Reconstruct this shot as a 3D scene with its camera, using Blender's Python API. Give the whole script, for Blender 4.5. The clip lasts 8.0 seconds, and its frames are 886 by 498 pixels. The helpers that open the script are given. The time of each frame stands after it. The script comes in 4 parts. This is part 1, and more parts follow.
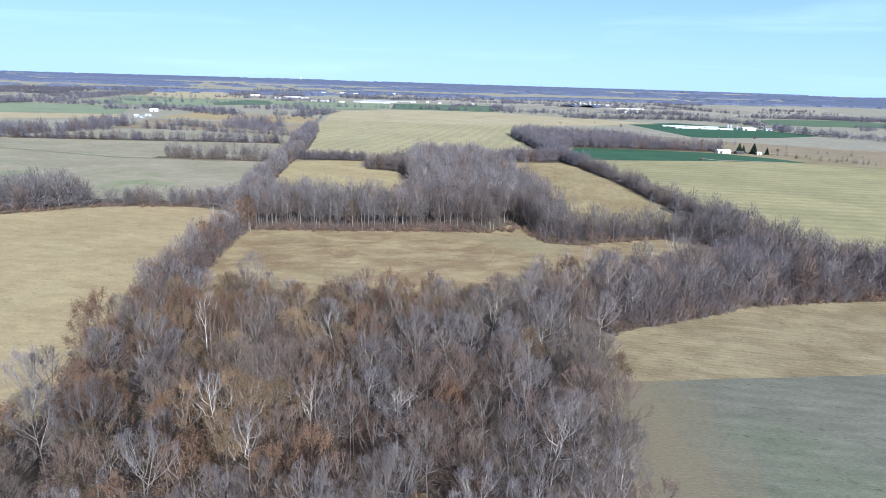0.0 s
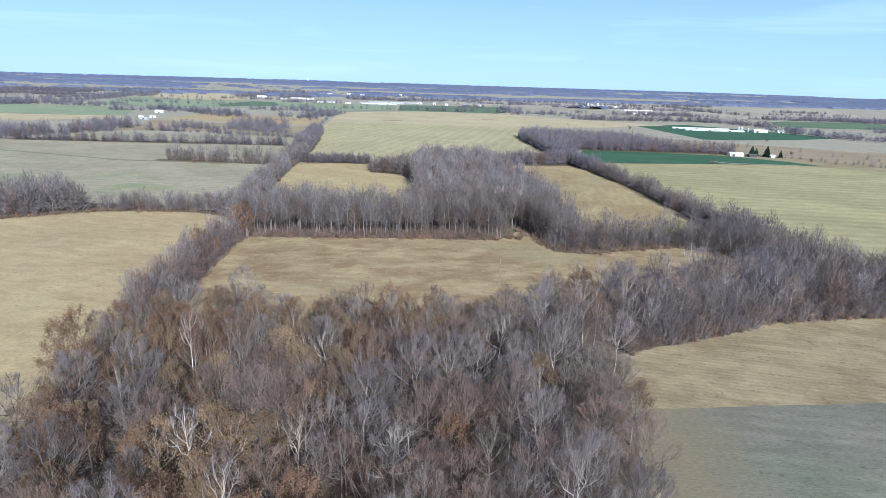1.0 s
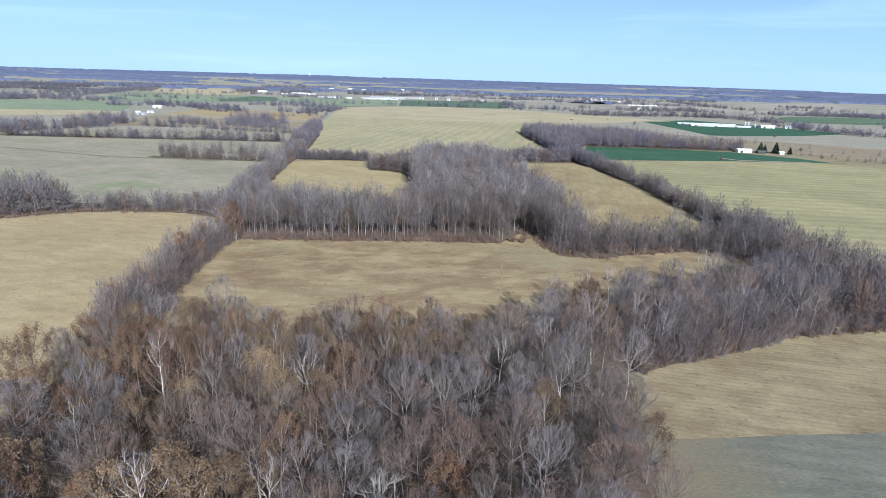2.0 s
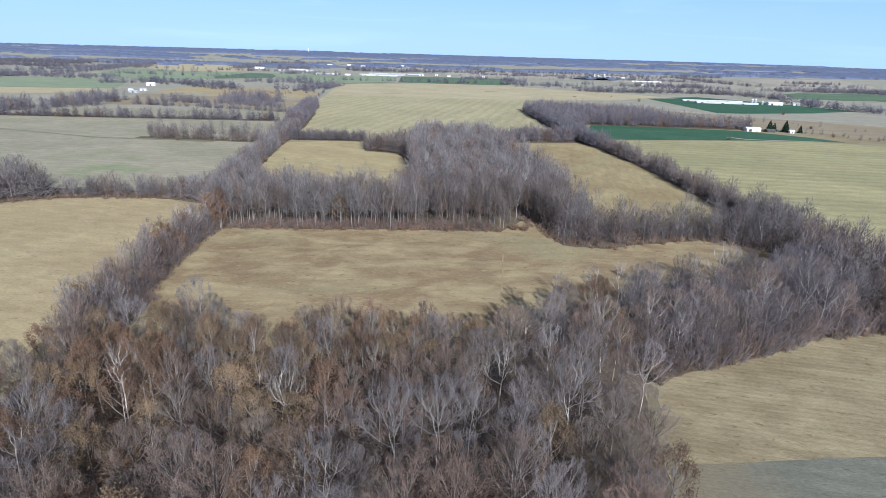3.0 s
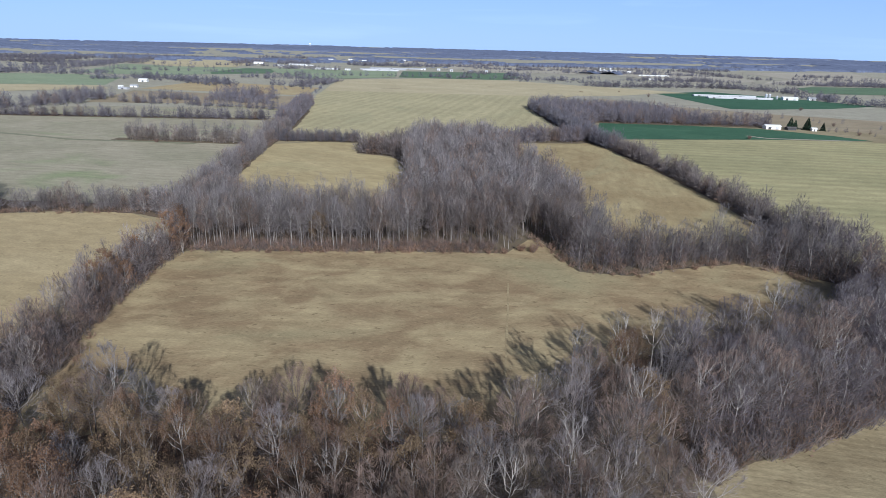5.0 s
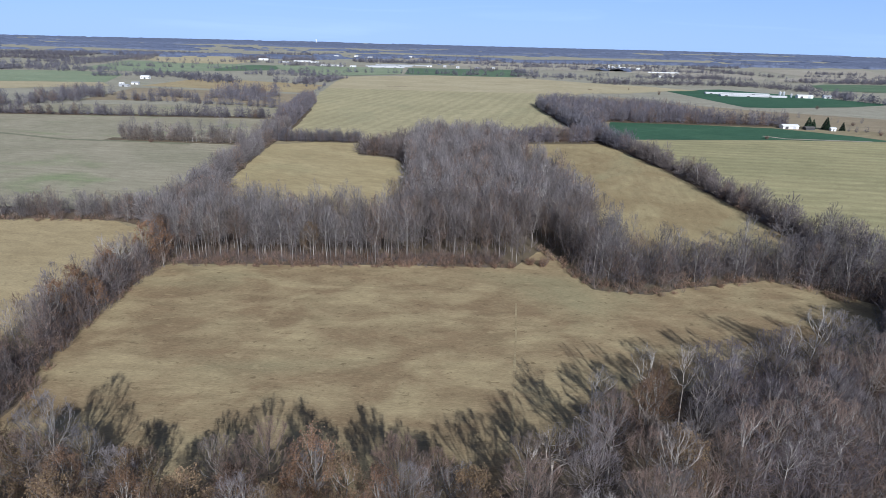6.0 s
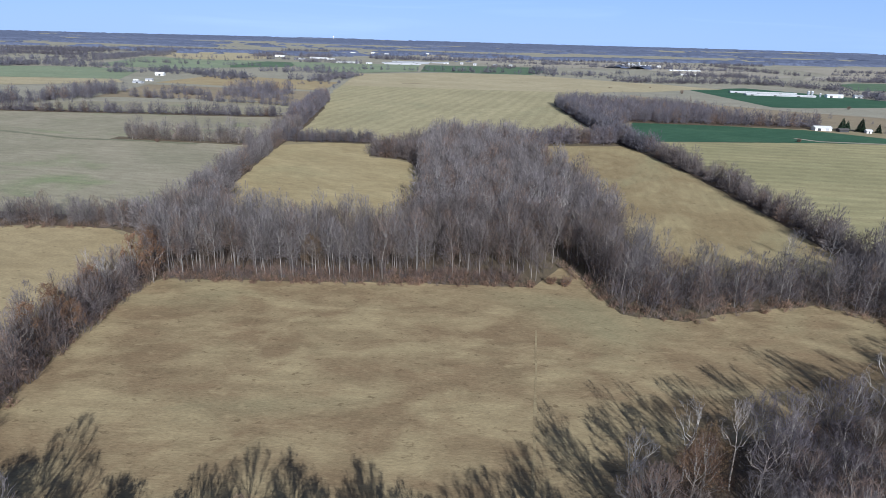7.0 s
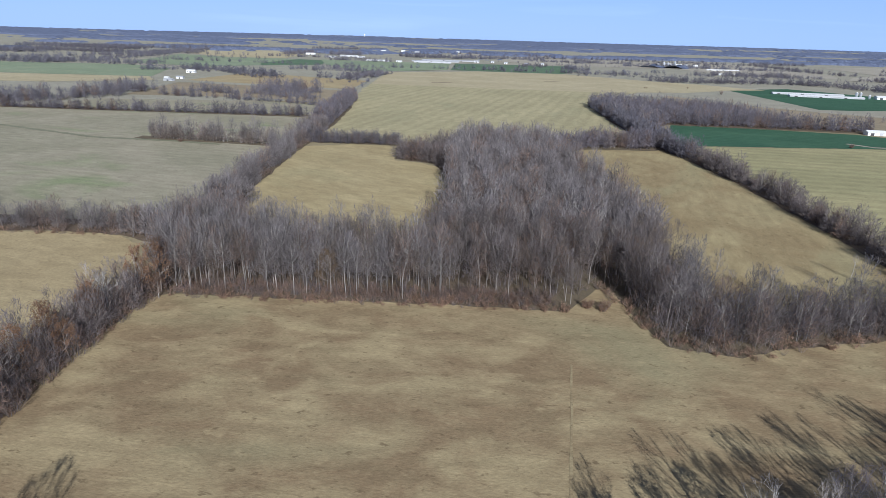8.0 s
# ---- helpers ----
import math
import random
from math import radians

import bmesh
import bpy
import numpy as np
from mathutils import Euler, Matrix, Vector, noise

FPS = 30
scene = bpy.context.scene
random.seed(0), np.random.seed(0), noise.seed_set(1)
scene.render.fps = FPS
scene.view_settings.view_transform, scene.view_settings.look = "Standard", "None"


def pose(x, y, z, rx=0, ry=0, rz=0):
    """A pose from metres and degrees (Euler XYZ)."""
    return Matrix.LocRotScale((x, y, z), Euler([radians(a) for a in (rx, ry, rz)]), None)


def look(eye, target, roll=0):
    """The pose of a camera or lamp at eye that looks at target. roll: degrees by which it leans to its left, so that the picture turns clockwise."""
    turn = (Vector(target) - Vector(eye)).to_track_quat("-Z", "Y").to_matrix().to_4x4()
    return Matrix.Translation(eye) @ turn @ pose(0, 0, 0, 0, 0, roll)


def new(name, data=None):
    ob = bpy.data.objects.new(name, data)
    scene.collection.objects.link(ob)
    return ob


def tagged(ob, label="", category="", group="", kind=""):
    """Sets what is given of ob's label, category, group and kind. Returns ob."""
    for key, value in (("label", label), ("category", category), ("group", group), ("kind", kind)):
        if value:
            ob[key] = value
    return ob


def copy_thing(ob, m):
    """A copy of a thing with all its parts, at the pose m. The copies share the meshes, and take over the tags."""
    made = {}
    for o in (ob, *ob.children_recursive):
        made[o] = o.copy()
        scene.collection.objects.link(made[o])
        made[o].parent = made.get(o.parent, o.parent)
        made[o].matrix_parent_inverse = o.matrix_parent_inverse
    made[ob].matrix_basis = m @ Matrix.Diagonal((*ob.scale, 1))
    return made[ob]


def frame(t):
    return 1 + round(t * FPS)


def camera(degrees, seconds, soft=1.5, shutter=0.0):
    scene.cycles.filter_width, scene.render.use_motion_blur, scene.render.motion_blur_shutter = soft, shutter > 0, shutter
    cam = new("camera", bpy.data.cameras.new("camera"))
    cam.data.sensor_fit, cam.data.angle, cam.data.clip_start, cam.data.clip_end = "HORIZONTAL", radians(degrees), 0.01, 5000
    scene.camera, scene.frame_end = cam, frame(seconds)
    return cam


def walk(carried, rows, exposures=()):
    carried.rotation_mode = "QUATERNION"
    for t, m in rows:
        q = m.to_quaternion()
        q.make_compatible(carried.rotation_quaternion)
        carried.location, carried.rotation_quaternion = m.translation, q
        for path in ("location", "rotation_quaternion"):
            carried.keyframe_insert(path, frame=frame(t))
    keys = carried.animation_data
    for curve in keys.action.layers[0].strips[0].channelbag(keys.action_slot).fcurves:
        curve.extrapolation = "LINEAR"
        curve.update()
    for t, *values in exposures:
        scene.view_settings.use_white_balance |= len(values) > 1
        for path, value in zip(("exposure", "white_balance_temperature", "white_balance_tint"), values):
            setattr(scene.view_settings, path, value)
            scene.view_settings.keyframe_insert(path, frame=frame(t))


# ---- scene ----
cam = camera(73.5, 8.0, soft=0.8)
PATH = [
    (0, (0.093, -40.621, 65.857), (-0.01, -38.701, 65.308), 1.7),
    (0.5, (-0.004, -35.587, 65.838), (-0.119, -33.666, 65.29), 1.8),
    (1, (0.039, -29.716, 65.885), (-0.086, -27.796, 65.339), 1.7),
    (1.5, (0.378, -23.199, 65.535), (0.247, -21.278, 64.993), 1.7),
    (3, (0.79, -2.73, 66.25), (0.658, -0.837, 65.616), 1.6),
    (3.5, (0.885, 5.422, 65.97), (0.753, 7.312, 65.329), 1.5),
    (4, (0.804, 13.338, 65.944), (0.672, 15.227, 65.3), 1.4),
    (5.5, (0.936, 37.826, 66.262), (0.784, 39.709, 65.606), 1.4),
    (6, (0.715, 45.955, 66.18), (0.552, 47.836, 65.518), 1.4),
    (6.5, (0.23, 54.145, 66.266), (0.048, 56.022, 65.599), 1.5),
    (7, (-0.256, 62.453, 66.313), (-0.469, 64.324, 65.641), 1.5),
    (7.5, (-1.028, 70.237, 66.357), (-1.278, 72.103, 65.68), 1.5),
    (8, (-1.913, 77.586, 66.432), (-2.216, 79.442, 65.752), 1.6),
]
walk(cam, [(t, look(eye, target, roll)) for t, eye, target, roll in PATH],
     [(0.0, 0.72, 5480, 10), (1.5, 0.61, 5530, 10), (3.5, 0.46, 5590, 10), (5.5, 0.20, 5660, 10), (8.0, 0.16, 5700, 10)])

# ---- light ----
SUN_EL, SUN_AZ = radians(27.0), radians(158.0)
TO_SUN = Vector((math.sin(SUN_AZ) * math.cos(SUN_EL), math.cos(SUN_AZ) * math.cos(SUN_EL), math.sin(SUN_EL)))
world = bpy.data.worlds.new("sky")
scene.world = world
world.use_nodes = True
wt = world.node_tree
sky = wt.nodes.new("ShaderNodeTexSky")
sky.sky_type, sky.sun_disc = "NISHITA", False
sky.sun_elevation, sky.sun_rotation = SUN_EL, SUN_AZ
sky.air_density, sky.dust_density, sky.ozone_density = 1.0, 0.05, 4.0
wt.nodes["Background"].inputs["Strength"].default_value = 0.048
tint = wt.nodes.new("ShaderNodeMix")
tint.data_type, tint.blend_type = "RGBA", "MULTIPLY"
tint.inputs[0].default_value = 1.0
wt.links.new(sky.outputs["Color"], tint.inputs[6])
overhead = wt.nodes.new("ShaderNodeMix")
overhead.data_type = "RGBA"
overhead.inputs[6].default_value, overhead.inputs[7].default_value = (0.96, 0.95, 1.12, 1), (1.36, 0.92, 0.82, 1)
milky = wt.nodes.new("ShaderNodeMapRange")
for key, v in (("From Min", 0.16), ("From Max", 0.5)):
    milky.inputs[key].default_value = v
wt.links.new(milky.outputs["Result"], overhead.inputs[0])
wt.links.new(overhead.outputs[2], tint.inputs[7])
even = wt.nodes.new("ShaderNodeMix")
even.data_type = "RGBA"
even.inputs[0].default_value, even.inputs[7].default_value = 0.55, (8.2, 12.4, 20.6, 1)
way = wt.nodes.new("ShaderNodeTexCoord")
axes = wt.nodes.new("ShaderNodeSeparateXYZ")
height = wt.nodes.new("ShaderNodeMapRange")
for key, v in (("From Min", 0.0), ("From Max", 0.36), ("To Min", 0.78), ("To Max", 0.0)):
    height.inputs[key].default_value = v
wt.links.new(way.outputs["Generated"], axes.inputs[0])
wt.links.new(axes.outputs["Z"], height.inputs["Value"])
wt.links.new(axes.outputs["Z"], milky.inputs["Value"])
wt.links.new(height.outputs["Result"], even.inputs[0])
wt.links.new(tint.outputs[2], even.inputs[6])
wisp_at = wt.nodes.new("ShaderNodeMapping")
wisp_at.inputs["Scale"].default_value, wisp_at.inputs["Rotation"].default_value = (1.2, 1.2, 16), (0, radians(4), 0)
wisp = wt.nodes.new("ShaderNodeTexNoise")
wisp.inputs["Scale"].default_value, wisp.inputs["Detail"].default_value, wisp.inputs["Distortion"].default_value = 2.2, 5, 0.6
wisp_amount = wt.nodes.new("ShaderNodeMapRange")
for key, v in (("From Min", 0.52), ("From Max", 0.75), ("To Min", 0.0), ("To Max", 0.22)):
    wisp_amount.inputs[key].default_value = v
cirrus = wt.nodes.new("ShaderNodeMix")
cirrus.data_type = "RGBA"
cirrus.inputs[7].default_value = (12.5, 16, 19.5, 1)
wt.links.new(way.outputs["Generated"], wisp_at.inputs["Vector"])
wt.links.new(wisp_at.outputs["Vector"], wisp.inputs["Vector"])
wt.links.new(wisp.outputs["Fac"], wisp_amount.inputs["Value"])
wt.links.new(wisp_amount.outputs["Result"], cirrus.inputs[0])
wt.links.new(even.outputs[2], cirrus.inputs[6])
wt.links.new(cirrus.outputs[2], wt.nodes["Background"].inputs["Color"])
sun = new("sun", bpy.data.lights.new("sun", "SUN"))
sun.data.energy, sun.data.angle, sun.data.color = 5.0, radians(0.6), (1.0, 0.95, 0.87)
sun.matrix_world = look((0, 0, 300), Vector((0, 0, 300)) - TO_SUN)


# ---- materials ----
class Nodes:
    """A small builder for node materials."""

    def __init__(self, name, rough=0.9, spec=0.2):
        self.mat = bpy.data.materials.new(name)
        self.mat.use_nodes = True
        self.t = self.mat.node_tree
        self.bsdf = self.t.nodes["Principled BSDF"]
        self.bsdf.inputs["Roughness"].default_value = rough
        self.bsdf.inputs["Specular IOR Level"].default_value = spec
        self.pos = self.t.nodes.new("ShaderNodeNewGeometry").outputs["Position"]

    def put(self, socket, value):
        if isinstance(value, (bpy.types.NodeSocket,)):
            self.t.links.new(value, socket)
        else:
            socket.default_value = value

    def mapped(self, turn=0.0, scale=(1, 1, 1), shift=(0, 0, 0), source=None):
        """Turned first, then scaled and shifted."""
        vec = source or self.pos
        for rot, sc, loc in ((turn, (1, 1, 1), (0, 0, 0)), (0.0, scale, shift)):
            m = self.t.nodes.new("ShaderNodeMapping")
            m.inputs["Rotation"].default_value = (0, 0, radians(rot))
            m.inputs["Scale"].default_value = sc
            m.inputs["Location"].default_value = loc
            self.t.links.new(vec, m.inputs["Vector"])
            vec = m.outputs["Vector"]
        return vec

    def noise(self, vec, scale, detail=4.0, rough=0.55, distort=0.0):
        n = self.t.nodes.new("ShaderNodeTexNoise")
        n.inputs["Scale"].default_value = scale
        n.inputs["Detail"].default_value = detail
        n.inputs["Roughness"].default_value = rough
        n.inputs["Distortion"].default_value = distort
        self.t.links.new(vec, n.inputs["Vector"])
        return n.outputs["Fac"]

    def wave(self, vec, scale, distort=2.0):
        n = self.t.nodes.new("ShaderNodeTexWave")
        n.inputs["Scale"].default_value = scale
        n.inputs["Distortion"].default_value = distort
        n.inputs["Detail"].default_value = 3.0
        n.inputs["Detail Scale"].default_value = 1.5
        self.t.links.new(vec, n.inputs["Vector"])
        return n.outputs["Fac"]

    def span(self, value, a, b, lo=0.0, hi=1.0):
        n = self.t.nodes.new("ShaderNodeMapRange")
        self.put(n.inputs["Value"], value)
        for key, v in (("From Min", a), ("From Max", b), ("To Min", lo), ("To Max", hi)):
            n.inputs[key].default_value = v
        return n.outputs["Result"]

    def mix(self, fac, a, b, blend="MIX"):
        n = self.t.nodes.new("ShaderNodeMix")
        n.data_type, n.blend_type = "RGBA", blend
        self.put(n.inputs[0], fac)
        self.put(n.inputs[6], (*a, 1) if isinstance(a, tuple) else a)
        self.put(n.inputs[7], (*b, 1) if isinstance(b, tuple) else b)
        return n.outputs[2]

    def times(self, colour, value):
        n = self.t.nodes.new("ShaderNodeHueSaturation")
        self.put(n.inputs["Color"], (*colour, 1) if isinstance(colour, tuple) else colour)
        self.put(n.inputs["Value"], value)
        return n.outputs["Color"]

    def bump(self, height, strength, distance):
        n = self.t.nodes.new("ShaderNodeBump")
        n.inputs["Strength"].default_value, n.inputs["Distance"].default_value = strength, distance
        self.t.links.new(height, n.inputs["Height"])
        self.t.links.new(n.outputs["Normal"], self.bsdf.inputs["Normal"])

    def colour(self, value):
        self.put(self.bsdf.inputs["Base Color"], value if not isinstance(value, tuple) else (*value, 1))
        return self.mat


def field_material(name, light, dark, accent, turn=0.0, blotch=26.0, row=0.0, row_amount=0.12, accent_low=0.56, accent_high=0.72, streak=5.0, verge=None):
    """Stubble or young crop: blotches, streaks along the rows, fine grain and clods."""
    n = Nodes(name, 0.95, 0.1)
    along = n.mapped(turn, (1 / 19, 1 / streak, 1))
    big = n.noise(n.mapped(turn, (1 / blotch / 1.4, 1 / blotch, 1), (3.1, 7.7, 0)), 1.0, 5, 0.6, 0.4)
    col = n.mix(n.span(big, 0.40, 0.60), light, dark)
    col = n.mix(n.span(n.noise(along, 1.0, 5, 0.62, 0.25), 0.38, 0.68, 0.0, 0.5), col, tuple(0.5 * (a + b) * 0.86 for a, b in zip(light, dark)))
    col = n.mix(n.span(n.noise(n.mapped(turn, (1 / 70, 1 / 38, 1), (11, 5, 0)), 1.0, 4, 0.55, 0.6), accent_low, accent_high, 0.0, 0.8), col, accent)
    fine = n.noise(n.mapped(turn, (0.9, 2.4, 1)), 1.0, 6, 0.75)
    col = n.times(col, n.span(fine, 0.25, 0.75, 0.72, 1.26))
    patch = n.noise(n.mapped(turn, (1 / 9, 1 / 4, 1)), 1.0, 4, 0.6, 0.5)
    col = n.times(col, n.span(patch, 0.3, 0.7, 0.88, 1.12))
    tuft = n.noise(n.mapped(turn, (0.35, 0.6, 1), (2, 9, 0)), 1.0, 3, 0.7)
    col = n.mix(n.span(tuft, 0.60, 0.70, 0.0, 0.65), col, tuple(0.55 * v for v in dark))
    col = n.mix(n.span(n.noise(n.mapped(turn, (1 / 5, 1 / 2.2, 1), (7, 1, 0)), 1.0, 4, 0.65), 0.58, 0.74, 0.0, 0.45), col, tuple(min(0.6, 1.28 * v) for v in light))
    if row:
        lines = n.wave(n.mapped(turn + 90, (1, 0.02, 1)), 0.314 / row, 0.5)
        col = n.times(col, n.span(lines, 0.0, 1.0, 1 - row_amount, 1 + row_amount))
    if verge:
        x0, x1, tan = verge
        split = n.t.nodes.new("ShaderNodeSeparateXYZ")
        n.t.links.new(n.pos, split.inputs[0])
        wander = n.t.nodes.new("ShaderNodeMath")
        wander.operation = "ADD"
        n.t.links.new(split.outputs["X"], wander.inputs[0])
        n.t.links.new(n.span(n.noise(n.mapped(0, (1 / 3, 1 / 14, 1)), 1.0, 5, 0.65, 0.4), 0.3, 0.7, -5, 5), wander.inputs[1])
        col = n.mix(n.span(wander.outputs[0], x0, x1), n.times(tan, n.span(fine, 0.25, 0.75, 0.75, 1.25)), col)
    n.bump(fine, 0.6, 0.12)
    return n.colour(col)


def litter_material():
    n = Nodes("leaf_litter", 0.95, 0.1)
    col = n.mix(n.span(n.noise(n.pos, 1 / 14, 5, 0.6, 0.5), 0.35, 0.65), (0.125, 0.092, 0.068), (0.175, 0.135, 0.096))
    col = n.mix(n.span(n.noise(n.pos, 1 / 160, 4, 0.55), 0.45, 0.6), col, (0.17, 0.14, 0.095))
    fine = n.noise(n.pos, 1.3, 6, 0.75)
    col = n.times(col, n.span(fine, 0.25, 0.75, 0.6, 1.35))
    n.bump(fine, 0.8, 0.25)
    return n.colour(col)


def wood_material(name, light, dark, spread=0.25, scale=0.7, thin=False):
    """Bark and twigs, each tree and each twig a little lighter or darker. thin: light also comes through, as in dry leaves and brushwood."""
    n = Nodes(name, 0.9, 0.15)
    info = n.t.nodes.new("ShaderNodeObjectInfo").outputs["Random"]
    isle = n.t.nodes.new("ShaderNodeNewGeometry").outputs["Random Per Island"]
    col = n.mix(n.span(n.noise(n.mapped(0, (1, 1, 0.35)), scale, 4, 0.65), 0.3, 0.7), light, dark)
    warm = n.t.nodes.new("ShaderNodeMath")
    warm.operation, warm.inputs[1].default_value = "FRACT", 0.0
    seven = n.t.nodes.new("ShaderNodeMath")
    seven.operation, seven.inputs[1].default_value = "MULTIPLY", 7.0
    n.t.links.new(info, seven.inputs[0])
    n.t.links.new(seven.outputs[0], warm.inputs[0])
    col = n.mix(n.span(warm.outputs[0], 0.35, 1.0, 0.0, 0.28), col, (dark[0] * 1.12, dark[1] * 0.92, dark[2] * 0.78))
    col = n.times(col, n.span(info, 0, 1, 1 - spread * 0.9, 1 + spread * 0.9))
    col = n.times(col, n.span(isle, 0, 1, 1 - spread, 1 + spread))
    col = n.times(col, n.span(n.noise(n.mapped(0, (1, 1, 0.5)), 0.16, 3, 0.6), 0.32, 0.68, 0.66, 1.24))
    if thin:
        through_it, both = n.t.nodes.new("ShaderNodeBsdfTranslucent"), n.t.nodes.new("ShaderNodeMixShader")
        both.inputs[0].default_value = 0.45
        n.t.links.new(col, through_it.inputs["Color"])
        n.t.links.new(n.bsdf.outputs[0], both.inputs[1])
        n.t.links.new(through_it.outputs[0], both.inputs[2])
        n.t.links.new(both.outputs[0], n.t.nodes["Material Output"].inputs["Surface"])
    return n.colour(col)


def plain_material(name, colour, rough=0.6, metal=0.0, wear=0.12, scale=0.6):
    n = Nodes(name, rough, 0.4)
    n.bsdf.inputs["Metallic"].default_value = metal
    big = n.noise(n.pos, scale, 5, 0.6, 0.3)
    fine = n.noise(n.mapped(0, (1, 1, 0.2)), scale * 9, 4, 0.7)
    col = n.times(colour, n.span(big, 0.3, 0.7, 1 - wear, 1 + wear))
    col = n.times(col, n.span(fine, 0.3, 0.7, 1 - wear * 0.5, 1 + wear * 0.5))
    return n.colour(col)


LITTER = litter_material()
# Dry grass far out, paled and greyed in its colour as haze.
HAZED_GRASS = field_material("hazed_dry_grass", (0.41, 0.385, 0.30), (0.355, 0.335, 0.26), (0.31, 0.31, 0.23), 6, 60, streak=20)
DRY_GRASS = field_material("dry_tan_grass", (0.36, 0.305, 0.19), (0.29, 0.24, 0.145), (0.31, 0.275, 0.165), 6, 30, streak=8)
STRAW = field_material("stubble_straw", (0.42, 0.338, 0.194), (0.275, 0.2, 0.116), (0.325, 0.285, 0.165), -4, 13, streak=2.2)
STRAW_NORTH = field_material("stubble_straw_north", (0.42, 0.345, 0.19), (0.32, 0.245, 0.132), (0.36, 0.32, 0.18), 98, 24, streak=3)
STRAW_PALE = field_material("stubble_pale", (0.47, 0.38, 0.22), (0.41, 0.325, 0.185), (0.42, 0.36, 0.21), 3, 40, streak=7)
STRAW_BRIGHT = field_material("stubble_bright", (0.48, 0.395, 0.22), (0.41, 0.33, 0.18), (0.42, 0.36, 0.20), 20, 22, streak=5)
CORN_STUBBLE = field_material("corn_stubble", (0.385, 0.322, 0.194), (0.265, 0.212, 0.126), (0.31, 0.262, 0.158), 8, 12, row=1.7, row_amount=0.05, streak=1.6)
GREY_GREEN = field_material("grey_green_cover", (0.235, 0.228, 0.182), (0.19, 0.192, 0.148), (0.17, 0.20, 0.128), 4, 30, row=4.0, row_amount=0.05, streak=6, verge=(41, 55, (0.235, 0.203, 0.138)))
PALE_GREEN = field_material("pale_green_stubble", (0.40, 0.36, 0.262), (0.33, 0.308, 0.215), (0.25, 0.30, 0.152), 4, 45, row=6.0, row_amount=0.025, streak=5)
STRIPED = field_material("striped_stubble", (0.43, 0.385, 0.21), (0.34, 0.315, 0.17), (0.37, 0.35, 0.19), 2, 60, row=11.0, row_amount=0.07, streak=6)
BIG_STUBBLE = field_material("wide_stubble", (0.48, 0.425, 0.25), (0.41, 0.365, 0.215), (0.37, 0.345, 0.205), 98, 50, row=13.0, row_amount=0.05, streak=6)
WHEAT = field_material("winter_wheat", (0.070, 0.150, 0.090), (0.056, 0.125, 0.075), (0.085, 0.165, 0.095), 4, 60, row=8.0, row_amount=0.05)
PASTURE = field_material("pasture", (0.31, 0.36, 0.235), (0.26, 0.315, 0.20), (0.34, 0.35, 0.23), 8, 70)
# Crop green for far fields, muted in the colour to suggest haze.
HAZED_GREEN = field_material("hazed_green", (0.15, 0.22, 0.135), (0.125, 0.19, 0.115), (0.18, 0.23, 0.14), 4, 60)
WATERWAY = field_material("dull_olive_grass", (0.27, 0.265, 0.18), (0.22, 0.22, 0.145), (0.24, 0.25, 0.15), 4, 12)
FALLOW = field_material("fallow", (0.38, 0.315, 0.215), (0.31, 0.255, 0.17), (0.29, 0.265, 0.18), 6, 50)
MARGIN = field_material("grass_margin", (0.25, 0.212, 0.142), (0.2, 0.17, 0.112), (0.19, 0.182, 0.11), 90, 6, streak=2)
# Tan of the far fields, greyed in the colour to imitate haze.
HAZED_TAN = field_material("hazed_tan", (0.47, 0.43, 0.345), (0.41, 0.37, 0.295), (0.38, 0.36, 0.28), 4, 90, streak=20)
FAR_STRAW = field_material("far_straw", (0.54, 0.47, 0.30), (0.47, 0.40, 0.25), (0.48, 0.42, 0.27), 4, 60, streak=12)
TRACK = field_material("dirt_track", (0.405, 0.33, 0.192), (0.31, 0.24, 0.138), (0.36, 0.3, 0.175), 0, 9)
GRAVEL = field_material("gravel_road", (0.48, 0.43, 0.34), (0.40, 0.36, 0.28), (0.35, 0.32, 0.24), 0, 30)
BARK = wood_material("grey_bark", (0.40, 0.375, 0.35), (0.24, 0.222, 0.205))
BARK_PALE = wood_material("pale_bark", (0.579, 0.543, 0.498), (0.392, 0.36, 0.326), 0.15)
BARK_DARK = wood_material("dark_bark", (0.17, 0.15, 0.138), (0.105, 0.09, 0.086))
TWIG = wood_material("grey_twigs", (0.314, 0.262, 0.225), (0.222, 0.185, 0.161), 0.22, thin=True)
TWIG_BROWN = wood_material("brown_twigs", (0.325, 0.243, 0.197), (0.241, 0.177, 0.148), 0.22, thin=True)
TWIG_PALE = wood_material("pale_twigs", (0.396, 0.363, 0.345), (0.286, 0.259, 0.247), 0.25, thin=True)
TWIG_COOL = wood_material("cool_grey_twigs", (0.314, 0.283, 0.278), (0.226, 0.202, 0.2), 0.22, thin=True)
TWIG_DARK = wood_material("dark_grey_twigs", (0.221, 0.195, 0.204), (0.157, 0.135, 0.146), 0.22, thin=True)
# Distant twigs: violet and blue in these two colours stand for haze.
TWIG_FAR_HAZED = wood_material("haze_violet_twigs", (0.261, 0.248, 0.281), (0.21, 0.199, 0.227), 0.15, thin=True)
TWIG_HAZE = wood_material("haze_blue_twigs", (0.235, 0.232, 0.27), (0.19, 0.188, 0.222), 0.12, thin=True)
LEAF_RUST = wood_material("rust_leaves", (0.315, 0.2, 0.128), (0.235, 0.15, 0.098), 0.25, thin=True)
LEAF_TAN = wood_material("tan_leaves", (0.345, 0.255, 0.158), (0.26, 0.19, 0.118), 0.25, thin=True)
